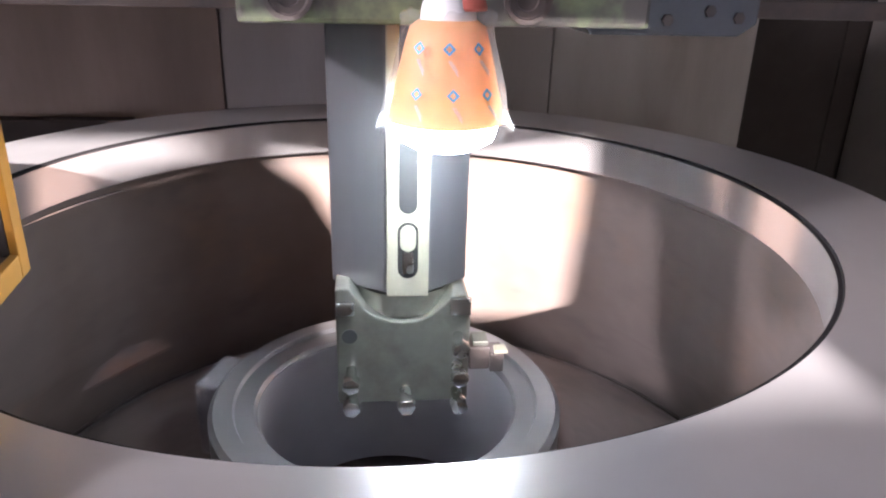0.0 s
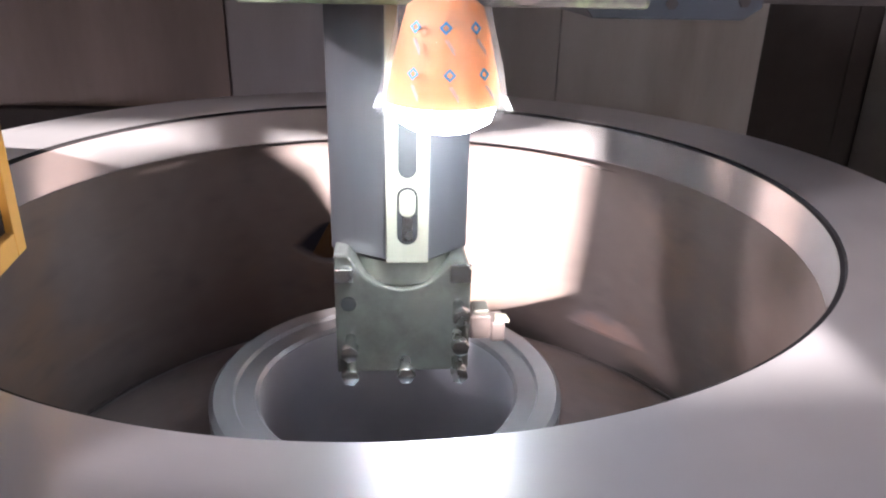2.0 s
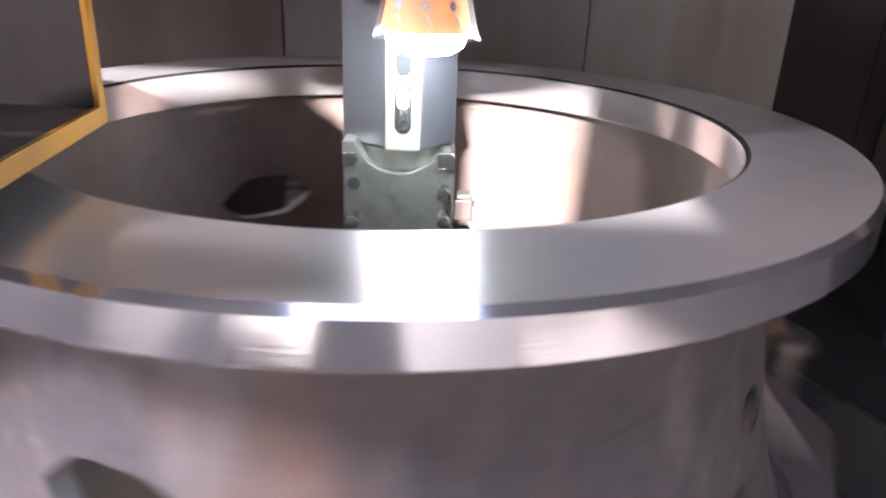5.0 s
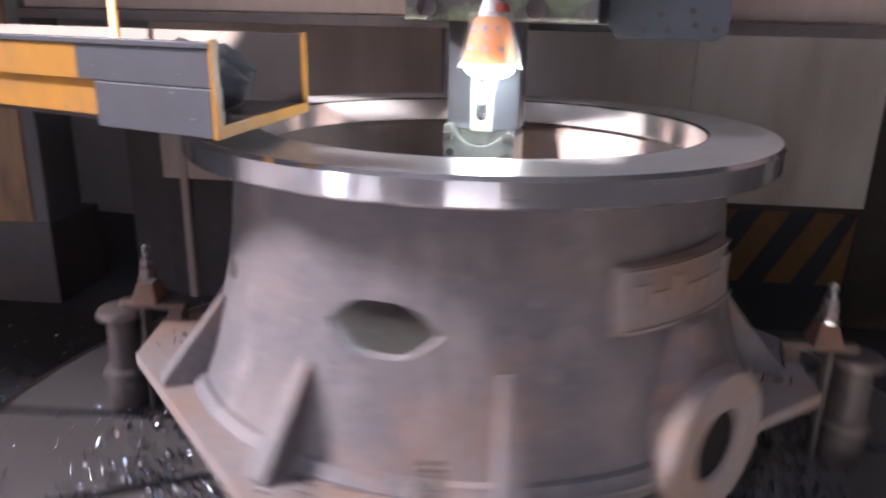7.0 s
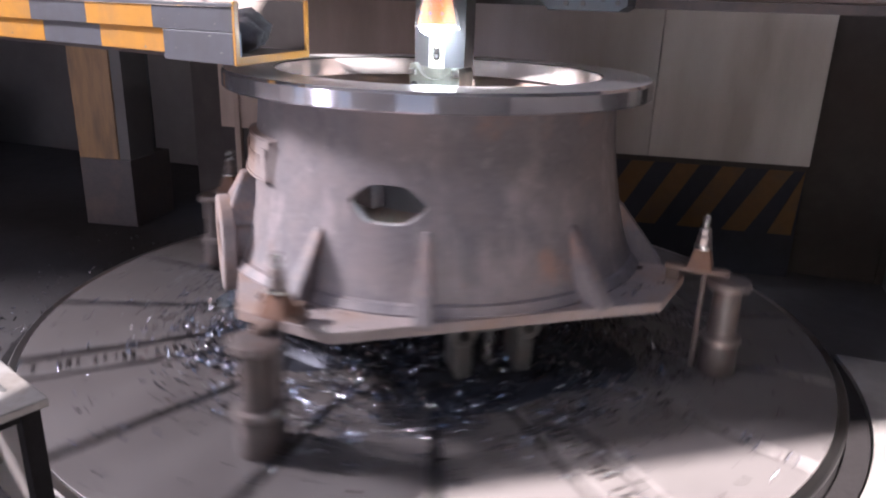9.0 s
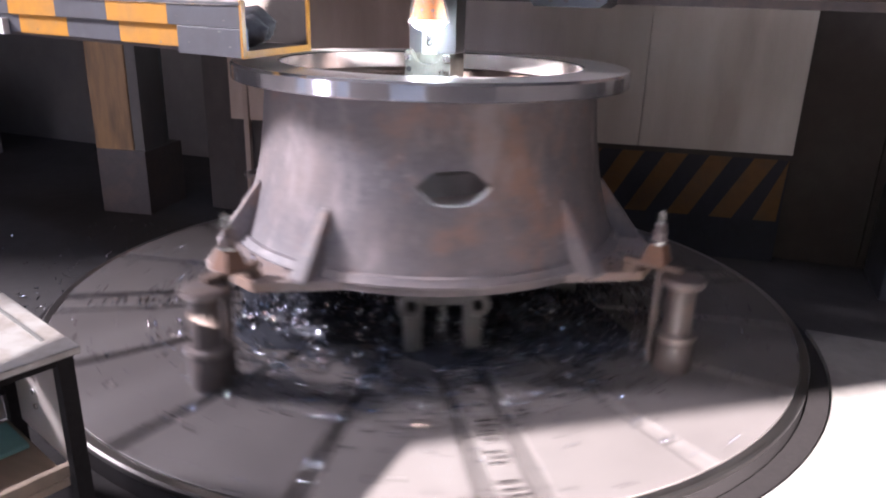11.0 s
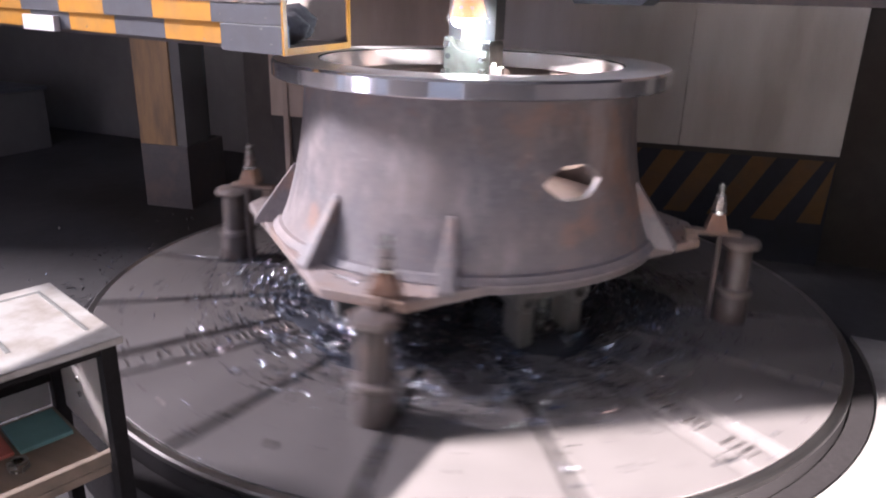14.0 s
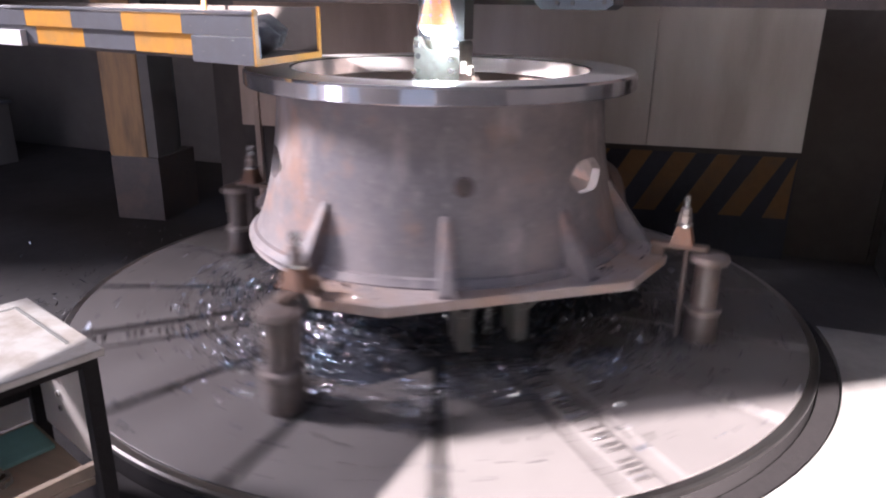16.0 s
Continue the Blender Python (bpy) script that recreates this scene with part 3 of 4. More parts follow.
        outl = [(outer_r(0.30) - 0.02, 0.30), (0.845, 0.30), (0.845, 0.316), (outer_r(tall) + 0.008, tall), (outer_r(tall) - 0.02, tall)]
        prism(outl, -0.024, 0.024, 0.006, m=Matrix.Rotation(radians(90), 4, 'X'), bm=b)
        for v in b.verts:
            v.co.y *= 1.3 - 0.75 * (v.co.z - 0.30) / 0.235
        part("rib", b, M_CAST, c).matrix_basis = radial(phi)
    # side nozzle
    nz = part("nozzle", lathe([(0.135, -0.095), (0.130, -0.05), (0.14, -0.046), (0.163, -0.046), (0.168, -0.04), (0.168, -0.006), (0.163, 0.0), (0.086, 0.0),
                               (0.080, -0.006), (0.080, -0.095)], 64), M_CAST_RUST, c, "round side nozzle with a rusty flange", smooth=35)
    nz.matrix_basis = radial(143.5) @ Matrix.Translation((0.792, 0, 0.348)) @ Matrix.Rotation(radians(90), 4, 'Y')
    # flat dark disc closes the nozzle, in place of the bore's inner shade
    part("bore_shade_disc", lathe([(0, -0.005), (0.084, -0.005), (0.084, 0.0), (0, 0)], 40), M_SLOT, nz).matrix_basis = Matrix.Translation((0, 0, -0.017))
    gus = bmesh.new()
    cs = [gus.verts.new(v) for v in ((0.786, -0.115, 0.435), (0.786, 0.115, 0.435), (0.66, 0.115, 0.435), (0.66, -0.115, 0.435),
                                     (0.706, -0.030, 0.600), (0.706, 0.030, 0.600), (0.64, 0.030, 0.605), (0.64, -0.030, 0.605))]
    for q in ((0, 1, 2, 3), (4, 5, 6, 7), (0, 1, 5, 4), (1, 2, 6, 5), (2, 3, 7, 6), (3, 0, 4, 7)):
        gus.faces.new([cs[k] for k in q])
    bmesh.ops.recalc_face_normals(gus, faces=gus.faces)
    bmesh.ops.bevel(gus, geom=gus.edges[:], offset=0.012, segments=2, affect='EDGES', profile=0.6)
    part("gusset", gus, M_CAST, c).matrix_basis = radial(143.5)
    # name plate with raised illegible letters
    pl = bmesh.new()
    rows = []
    for j, (z, up) in enumerate(((0.592, 0), (0.598, 1), (0.732, 1), (0.738, 0))):
        rows.append([])
        for i in range(15):
            a = radians(126.5 + 36.5 * i / 14)
            r = outer_r(z) + (0.020 if up and 0 < i < 14 else -0.004)
            rows[-1].append(pl.verts.new((r * math.cos(a), r * math.sin(a), z)))
    for lo, hi in zip(rows, rows[1:]):
        for i in range(14):
            pl.faces.new((lo[i], lo[i + 1], hi[i + 1], hi[i]))
    plate = part("name_plate", pl, M_CAST_RUST, c, "raised cast name plate with illegible letters", smooth=40)
    for z in (0.604, 0.724):
        rim = bmesh.new()
        for i in range(14):
            a = radians(145 + 33 * (i - 6.5) / 14)
            mm = Matrix.Rotation(a, 4, 'Z') @ Matrix.Translation((outer_r(z) + 0.019, 0, z))
            box(-0.004, -0.0155, -0.004, 0.006, 0.0155, 0.004, 0.001, m=mm, bm=rim)
        part("plate_rim", rim, M_CAST_RUST, plate)
    for i, (w, h, dz) in enumerate(((0.030, 0.07, 0), (0.034, 0.05, -0.01), (0.016, 0.075, 0.004), (0.036, 0.05, -0.01), (0.036, 0.05, -0.01), (0.022, 0.05, -0.01), (0.036, 0.076, 0.003))):
        a = radians(131.5 + 27 * i / 6)
        r = outer_r(0.66) + 0.019
        b = box(-0.003, -w / 2, -h / 2, 0.005, w / 2, h / 2, 0.004, m=Matrix.Rotation(a, 4, 'Z') @ Matrix.Translation((r, 0, 0.664 + dz)))
        part("letter_bar", b, M_CAST_RUST, plate)
    for phi, z, r, h in ((41, 0.615, 0.034, 0.004),):
        b = lathe([(0, h), (r * 0.5, h), (r * 0.62, h * 0.3), (r * 0.8, h * 1.2), (r, 0), (r, -0.01)], 24)
        part("plug", b, M_JACK, c, "dark round plug").matrix_basis = radial(phi) @ Matrix.Translation((outer_r(z), 0, z)) @ Matrix.Rotation(radians(82), 4, 'Y')
    TURNING.append((c, I4))


casting()


# ---- support blocks, jacks and clamps that turn with the table ----
def support():
    s = thing("support_block", "dark forked iron support block under the casting", "support block", group="support blocks under the casting")
    part("top_block", prism([(-0.105, 0.27), (-0.062, 0.185), (0.062, 0.185), (0.105, 0.27)], 0.50, 0.62, 0.006, m=Matrix(((0, 0, 1, 0), (1, 0, 0, 0), (0, 1, 0, 0), (0, 0, 0, 1)))), M_CLEVIS, s)
    for y in (-0.105, 0.105):
        lug = part("lug", box(0.505, y - 0.03, 0.0005, 0.615, y + 0.03, 0.17, 0.014), M_CLEVIS, s, "worn grey lug")
        eye = lathe([(0.022, 0), (0.040, 0.002), (0.045, 0.008), (0.045, 0.122), (0.040, 0.128), (0.022, 0.13), (0.020, 0.125), (0.020, 0.005)], 28,
                    Matrix.Translation((0.495, y * 1.08, 0.186)) @ Matrix.Rotation(radians(90), 4, 'Y'), closed=True)
        part("eye", eye, M_CLEVIS, lug, smooth=35)
    screw = rod((0.56, 0, 0.0005), (0.56, 0, 0.186), 0.014, 14)
    for i in range(14):
        lathe([(0.013, 0), (0.0175, 0.003), (0.013, 0.006)], 14, Matrix.Translation((0.56, 0, 0.02 + i * 0.011)), screw)
    part("screw", screw, M_BOLT, s, "threaded steel screw", smooth=40)
    for k in range(4):
        m = turn(53 + 90 * k)
        o = s if k == 0 else copy_thing(s, m)
        TURNING.append((o, m))


support()


def jack():
    j = thing("screw_jack", "dark round iron screw jack standing on the turntable", "jack", group="jacks round the casting")
    at = Matrix.Translation((1.075, 0, 0))
    part("foot", lathe([(0, 0.0005), (0.06, 0.0005), (0.063, 0.006), (0.060, 0.10), (0.055, 0.112), (0, 0.112)], 40, at), M_JACK, j, smooth=35)
    part("lower_collar", lathe([(0.05, 0.11), (0.066, 0.114), (0.069, 0.122), (0.066, 0.134), (0.05, 0.138)], 40, at), M_JACK_BRIGHT, j, "worn bright collar", smooth=35)
    part("column", lathe([(0.049, 0.13), (0.045, 0.30), (0.044, 0.306)], 40, at), M_JACK, j, smooth=35)
    part("upper_collar", lathe([(0.045, 0.30), (0.068, 0.304), (0.072, 0.312), (0.068, 0.328), (0.04, 0.336), (0, 0.336)], 40, at), M_JACK_BRIGHT, j, "worn bright cap", smooth=35)
    c = thing("strap_clamp", "rusty strap clamp with stud and nut holding the casting foot", "clamp", group="clamps round the casting")
    part("strap", prism([(0.865, -0.012), (0.91, -0.018), (1.06, -0.019), (1.072, -0.012), (1.072, 0.012), (1.06, 0.019), (0.91, 0.018), (0.865, 0.012)], 0.338, 0.358, 0.004), M_CLAMP, c)
    part("heel_pad", box(0.872, -0.020, 0.3075, 0.915, 0.020, 0.3375, 0.003), M_CLAMP, c)
    wb = box(0.935, -0.042, 0.3585, 1.018, 0.042, 0.425, 0.006)
    for v in wb.verts:
        f = 1 - 0.42 * (v.co.z - 0.3585) / 0.0665
        v.co.x, v.co.y = 0.977 + (v.co.x - 0.977) * f, v.co.y * f
    part("washer_block", wb, M_PACKING, c, "tapered rusty orange packing block")
    part("washer", lathe([(0.0, 0.4255), (0.03, 0.4255), (0.03, 0.434), (0, 0.434)], 24, Matrix.Translation((0.977, 0, 0))), M_BOLT, c)
    part("nut", hexbolt(0.025, 0.032, Matrix.Translation((0.977, 0, 0.435))), M_JACK_BRIGHT, c)
    part("upper_nut", hexbolt(0.02, 0.024, Matrix.Translation((0.977, 0, 0.468))), M_JACK_BRIGHT, c)
    st = rod((0.977, 0, 0.467), (0.977, 0, 0.535), 0.012, 14, r2=0.009)
    for i in range(7):
        lathe([(0.010, 0), (0.0142, 0.002), (0.010, 0.004)], 14, Matrix.Translation((0.977, 0, 0.494 + i * 0.0052)), st)
    part("stud", st, M_BOLT, c, "threaded steel stud", smooth=40)
    for y in (-0.014, 0.014):
        part("tie_bar", rod((0.995, y, 0.0005), (0.995, y, 0.3375), 0.0095, 12), M_JACK, c)
    for k in range(4):
        m = turn(8.5 + 90 * k)
        for src in (j, c):
            o = src if k == 0 else copy_thing(src, m)
            TURNING.append((o, m))


jack()


# ---- swarf ----
def chips(seed, count, place, size=(0.008, 0.036)):
    rng = random.Random(seed)
    verts, faces = [], []
    for _ in range(count):
        x, y, z = place(rng)
        ln, w, th = rng.uniform(*size), rng.uniform(0.0012, 0.0036), 0.0006
        rot = Euler((rng.uniform(-0.7, 0.7), rng.uniform(-0.7, 0.7), rng.uniform(0, 6.28))).to_matrix()
        bend, tw, base = rng.uniform(0.5, 2.6), rng.uniform(-1.2, 1.2), len(verts)
        n = 4
        for i in range(n):
            u = i / (n - 1) - 0.5
            a = u * bend
            p = Vector((math.sin(a) / bend * ln, 0, (1 - math.cos(a)) / bend * ln))
            side = Vector((0, math.cos(tw * u), math.sin(tw * u))) * w
            for s, h in ((-1, 0), (1, 0), (0, th)):
                q = rot @ (p + side * s + Vector((0, 0, h)))
                verts.append((x + q.x, y + q.y, z + q.z))
        for i in range(n - 1):
            a, c = base + 3 * i, base + 3 * i + 3
            faces += [(a, a + 1, c + 1, c), (a + 1, a + 2, c + 2, c + 1), (a + 2, a, c, c + 2)]
        e = base + 3 * n - 3
        faces += [(base, base + 2, base + 1), (e, e + 1, e + 2)]
    me = bpy.data.meshes.new("chips")
    me.from_pydata(verts, [], faces)
    me.materials.append(M_CHIP)
    return me


def mound_z(x, y):
    r = math.hypot(x, y)
    a = math.atan2(y, x)
    edge = 0.74 + 0.10 * math.sin(3 * a + 1) + 0.07 * math.sin(7 * a)
    f = max(0.0, 1 - (r / edge) ** 2)
    return 0.085 * f ** 1.3 + 0.045 * f * (noise.noise(Vector((x * 9, y * 9, 3))) * 1.3 + noise.noise(Vector((x * 31, y * 31, 7))) * 0.5 + 0.3)


def swarf():
    b = bmesh.new()
    n = 90
    grid = {}
    for i in range(n + 1):
        for j in range(n + 1):
            x, y = -0.9 + 1.8 * i / n, -0.9 + 1.8 * j / n
            z = mound_z(x, y)
            grid[i, j] = b.verts.new((x, y, z + (0.001 if z > 0.0008 else -0.02)))
    for i in range(n):
        for j in range(n):
            q = [grid[i, j], grid[i + 1, j], grid[i + 1, j + 1], grid[i, j + 1]]
            if any(v.co.z > 0 for v in q):
                b.faces.new(q)
    for v in [v for v in b.verts if not v.link_faces]:
        b.verts.remove(v)
    p = thing("swarf_pile", "dark heap of steel turnings under the casting", "swarf", b, M_CHIP_DARK, kind="stuff", smooth=60)
    TURNING.append((p, I4))

    def on_pile(rng):
        while True:
            r, a = 1.12 * math.sqrt(rng.random()), rng.uniform(0, 6.283)
            x, y = r * math.cos(a), r * math.sin(a)
            if r > 0.6 and noise.noise(Vector((x * 7, y * 7, 1))) < rng.uniform(-0.5, 0.35):
                continue
            if rng.random() < (1.0 if r < 0.7 else max(0.10, 1 - (r - 0.7) * 2.6)):
                return x, y, max(0.0, mound_z(x, y)) + rng.uniform(0.002, 0.012)

    def on_top(rng):
        if rng.random() < 0.55:
            k, r, s = rng.randrange(16), rng.uniform(0.7, 1.4), rng.uniform(-0.02, 0.02)
            a = radians(57 + 22.5 * k)
            s += rng.choice((-0.075, 0.075)) if k % 4 == 0 else 0
            return r * math.cos(a) - s * math.sin(a), r * math.sin(a) + s * math.cos(a), 0.003
        r, a = rng.uniform(0.8, 1.45), rng.uniform(0, 6.283)
        return r * math.cos(a), r * math.sin(a), 0.003

    def on_floor(rng):
        r, a = 1.62 + abs(rng.gauss(0, 0.35)), radians(rng.uniform(95, 285))
        return r * math.cos(a), r * math.sin(a), FLOOR + 0.004

    def on_foot(rng):
        r, a = rng.uniform(0.74, 0.88), radians(rng.choice((10, 88, 186, 272)) + rng.uniform(-14, 14))
        return r * math.cos(a), r * math.sin(a), 0.309

    for name, seed, n, where, label in (("turnings", 3, 20000, on_pile, "glinting curled steel turnings heaped on the table"),
                                        ("scattered_turnings", 5, 1000, on_top, "loose steel turnings scattered on the table"),
                                        ("foot_turnings", 9, 90, on_foot, "few steel turnings lying on the casting foot")):
        o = tagged(new(name, chips(seed, n, where)), label, "turnings", kind="stuff")
        TURNING.append((o, I4))
    tagged(new("floor_turnings", chips(7, 1600, on_floor)), "steel turnings scattered on the floor round the table", "turnings", kind="stuff")


swarf()


# ---- ram with its boring tool ----
def slot_outline(x0, x1, z0, z1, n=8):
    r, xc = (x1 - x0) / 2, (x0 + x1) / 2
    top = [(xc + r * math.cos(math.pi * i / n), z1 - r + r * math.sin(math.pi * i / n)) for i in range(n + 1)]
    low = [(xc - r * math.cos(math.pi * i / n), z0 + r - r * math.sin(math.pi * i / n)) for i in range(n + 1)]
    return top + low


UPRIGHT = Matrix.Rotation(radians(90), 4, 'X')


def at_y(y):
    return Matrix.Translation((0, y, 0)) @ UPRIGHT


def ram():
    r = thing("boring_ram", "grey octagonal machine ram carrying a boring tool block", "machine ram")
    o = [(-0.004, -0.090), (0.056, -0.090), (0.111, -0.045), (0.111, 0.055), (0.056, 0.10), (-0.004, 0.10), (-0.076, 0.055), (-0.076, -0.045)]
    part("ram_body", prism(o, 0.834, 2.4, 0.003), M_RAM, r)
    st = part("wear_strip", box(-0.002, -0.097, 0.832, 0.054, -0.0903, 2.2, 0.0015), M_PLATE, r, "pale yellowish wear strip with slots")
    part("slot", prism(slot_outline(0.014, 0.038, 0.950, 1.30), 0, 0.0012, m=at_y(-0.0972)), M_DARK, st)
    part("slot_rim", prism(slot_outline(0.0125, 0.0395, 0.859, 0.938), 0, 0.0012, m=at_y(-0.0972)), M_DARK, st)
    part("key", prism(slot_outline(0.0155, 0.0365, 0.898, 0.935), 0, 0.003, 0.001, m=at_y(-0.0978)), M_PLATE, st)
    part("key_shank", box(0.019, -0.1006, 0.866, 0.033, -0.0986, 0.897, 0.001), M_BOLT, st)
    part("collar", lathe([(0.074, 0.833), (0.072, 0.80), (0.066, 0.792), (0.03, 0.79), (0, 0.79)], 48, Matrix.Translation((0.022, -0.022, 0))), M_HOLDER, r, "round oily collar", smooth=30)
    arc = [(0.020 + 0.072 * math.cos(a), 0.86 + 0.066 * math.sin(a)) for a in [math.pi + math.pi * i / 12 for i in range(13)]]
    arc = [(x, z) for x, z in arc if z < 0.824]
    outl = [(-0.071, 0.667), (0.113, 0.667), (0.113, 0.818), (0.106, 0.832), (0.090, 0.832)] + [(x, z) for x, z in arc[::-1]] + [(-0.052, 0.845), (-0.071, 0.845)]
    blk = part("tool_block", prism(outl, 0.0, 0.15, 0.003, m=at_y(0.05)), M_HOLDER, r, "olive-grey oily tool block")
    part("ear", box(-0.0705, -0.106, 0.808, -0.046, -0.1005, 0.828, 0.002), M_BOLT, blk, "bright worn ear")
    part("ear", box(0.084, -0.106, 0.805, 0.1125, -0.1005, 0.832, 0.002), M_BOLT, blk, "bright worn ear")
    part("bolt_hole", lathe([(0, 0), (0.0105, 0), (0.0105, 0.002), (0, 0.002)], 24, Matrix.Translation((-0.053, -0.1005, 0.775)) @ UPRIGHT), M_DARK, blk)
    for x, z, tip in ((-0.0515, 0.722, 20), (-0.0515, 0.686, -12), (0.0235, 0.686, 0), (0.096, 0.772, 25), (0.096, 0.727, 10), (0.096, 0.684, -15)):
        m = Matrix.Translation((x, -0.128, z)) @ UPRIGHT @ Matrix.Rotation(radians(tip), 4, 'Z')
        part("bolt", hexbolt(0.0125, 0.018, m, shank=0.03), M_BOLT, blk, "bright hex set bolt", smooth=30)
    bar = box(0.1135, -0.10, 0.716, 0.143, -0.062, 0.752, 0.003)
    t = part("tool_bar", bar, M_JACK, r, "dark stepped cutting tool")
    part("tool_head", box(0.1432, -0.102, 0.712, 0.163, -0.066, 0.742, 0.003), M_JACK, t)
    part("tool_step", box(0.118, -0.098, 0.7525, 0.140, -0.068, 0.760, 0.002), M_HOLDER, t)
    part("insert", prism([(0.148, -0.1035), (0.168, -0.1035), (0.166, -0.085), (0.15, -0.085)], 0.7425, 0.7475, 0.001), M_PLATE, t, "small pale cutting insert")
    FED.append((r, I4))


ram()

# ---- saddle and cross rail above ----
sd = thing("ram_saddle", "machine saddle with chipped green and grey paint", "machine saddle")
part("front_plate", box(-0.165, -0.140, 1.186, 0.30, -0.108, 1.9, 0.006), M_GREENISH, sd)
part("side_plate", box(-0.165, -0.107, 1.186, -0.09, 0.5, 1.9, 0.004), M_GREENISH, sd)
part("side_plate", box(0.125, -0.107, 1.186, 0.30, 0.5, 1.9, 0.004), M_GREENISH, sd)
part("gib_block", prism([(0.301, 1.19), (0.335, 1.15), (0.585, 1.15), (0.615, 1.17), (0.615, 1.9), (0.301, 1.9)], 0, 0.3, 0.004, m=at_y(0.5)), M_GREY, sd, "dark grey gib block")
for x in (-0.108, 0.155):
    part("cap_screw", lathe([(0.0, 0.0), (0.012, 0), (0.013, 0.003), (0.02, 0.003), (0.022, 0.007), (0.027, 0.007), (0.027, -0.002)], 28, Matrix.Translation((x, -0.1405, 1.216)) @ UPRIGHT), M_JACK, sd, smooth=30)
for x, z in ((0.40, 1.175), (0.46, 1.175), (0.53, 1.19), (0.58, 1.18), (0.44, 1.215), (0.52, 1.225)):
    part("screw", hexbolt(0.010, 0.006, Matrix.Translation((x, 0.1995, z)) @ UPRIGHT), M_JACK, sd)
rl = thing("cross_rail", "heavy grey cross rail of the machine", "machine rail")
part("beam", box(-1.9, 0.502, 1.205, 2.6, 0.9, 1.9, 0.006), M_WALL_BROWN, rl)
part("lower_way", box(-1.9, 0.44, 1.165, 2.6, 0.501, 1.2, 0.003), M_JACK, rl, "dark lower guideway")

# ---- work lamp ----
lamp = thing("work_lamp", "lit work lamp with an orange shade wrapped in clear film", "lamp")
LX, LY = 0.061, -0.192
L = Matrix.Translation((LX, LY, 0))
part("shade", lathe([(0.064, 1.092), (0.058, 1.12), (0.046, 1.17), (0.040, 1.190), (0.030, 1.197), (0.027, 1.194), (0.037, 1.186), (0.043, 1.168), (0.055, 1.12), (0.061, 1.092)], 48, L, closed=True), M_ORANGE, lamp, "orange cone shade", smooth=40)
part("neck", lathe([(0.030, 1.196), (0.028, 1.21), (0.019, 1.235), (0.016, 1.28), (0, 1.28)], 32, L), M_WHITE, lamp, "white plastic neck", smooth=40)
part("tape", lathe([(0.0285, 1.206), (0.0295, 1.209), (0.024, 1.226), (0.022, 1.228)], 32, Matrix.Translation((LX + 0.012, LY + 0.004, 0))), M_PINK, lamp, "red tape on the neck")
film_b = lathe([(0.071, 1.084), (0.066, 1.10), (0.061, 1.125), (0.052, 1.165), (0.047, 1.19), (0.049, 1.2), (0.047, 1.206)], 60, L)
rg = random.Random(4)
for v in film_b.verts:
    d = Vector((v.co.x - LX, v.co.y - LY, 0))
    k = 1.03 + 0.10 * noise.noise(v.co * 55) + 0.06 * noise.noise(v.co * 140) + rg.uniform(-0.012, 0.012)
    v.co.x, v.co.y = LX + d.x * k, LY + d.y * k
    if v.co.z < 1.087 or v.co.z > 1.203:
        v.co.z += rg.uniform(-0.006, 0.003)
film_o = part("film_wrap", film_b, M_FILM, lamp, "crumpled clear plastic film with blue marks")
for row, (z, r) in enumerate(((1.172, 0.0535), (1.128, 0.0645))):
    for a in (-128, -94, -60):
        m = L @ Matrix.Rotation(radians(a + row * 4), 4, 'Z') @ Matrix.Translation((r, 0, z)) @ Matrix.Rotation(radians(-14), 4, 'Y') @ Matrix.Rotation(radians(45), 4, 'X')
        b = box(-0.0004, -0.0046, -0.0046, 0.0004, 0.0046, -0.0026, m=m)
        box(-0.0004, -0.0046, 0.0026, 0.0004, 0.0046, 0.0046, m=m, bm=b)
        box(-0.0004, -0.0046, -0.0025, 0.0004, -0.0026, 0.0025, m=m, bm=b)
        box(-0.0004, 0.0026, -0.0025, 0.0004, 0.0046, 0.0025, m=m, bm=b)
        part("blue_mark", b, M_MARK, film_o, "blue printed square")
        m2 = m @ Matrix.Rotation(radians(-12), 4, 'X') @ Matrix.Translation((0, -0.006, -0.018))
        s2 = box(-0.0003, -0.0012, -0.009, 0.0003, 0.0002, 0.009, m=m2)
        box(-0.0003, 0.0010, -0.006, 0.0003, 0.0020, 0.008, m=m2, bm=s2)
        part("mark_stroke", s2, M_MARK_PALE, film_o, "pale printed stroke")
part("bulb", lathe([(0.0, 1.13), (0.03, 1.125), (0.05, 1.10), (0.057, 1.085), (0.053, 1.072), (0.036, 1.062), (0.0, 1.058)], 40, L), M_BULB, lamp, "glowing white bulb", smooth=60)
arm_b = rod((LX, LY, 1.275), (LX, LY + 0.02, 1.36), 0.012)
rod((LX, LY + 0.02, 1.755), (LX + 0.03, -0.142, 1.42), 0.012, bm=arm_b)
part("gooseneck", arm_b, M_GREY, lamp)
part("clamp_foot", box(LX - 0.01, -0.158, 1.39, LX + 0.07, -0.1402, 1.45, 0.004), M_GREY, lamp)


# ---- hazard-striped channel beam ----
beam = thing("channel_beam", "channel beam with yellow and grey hazard stripes and worn edges", "steel beam")
BE, BD = Vector((-0.297, -0.782)), Vector((-0.977, 0.213)).normalized()
BN = Vector((0.213, 0.977)).normalized()


def along(u, v):
    """A plan point u metres from the beam's end and v behind its face; the end is cut askew."""
    p = BE + BD * (u + v * 0.32) + BN * v
    return (p.x, p.y)


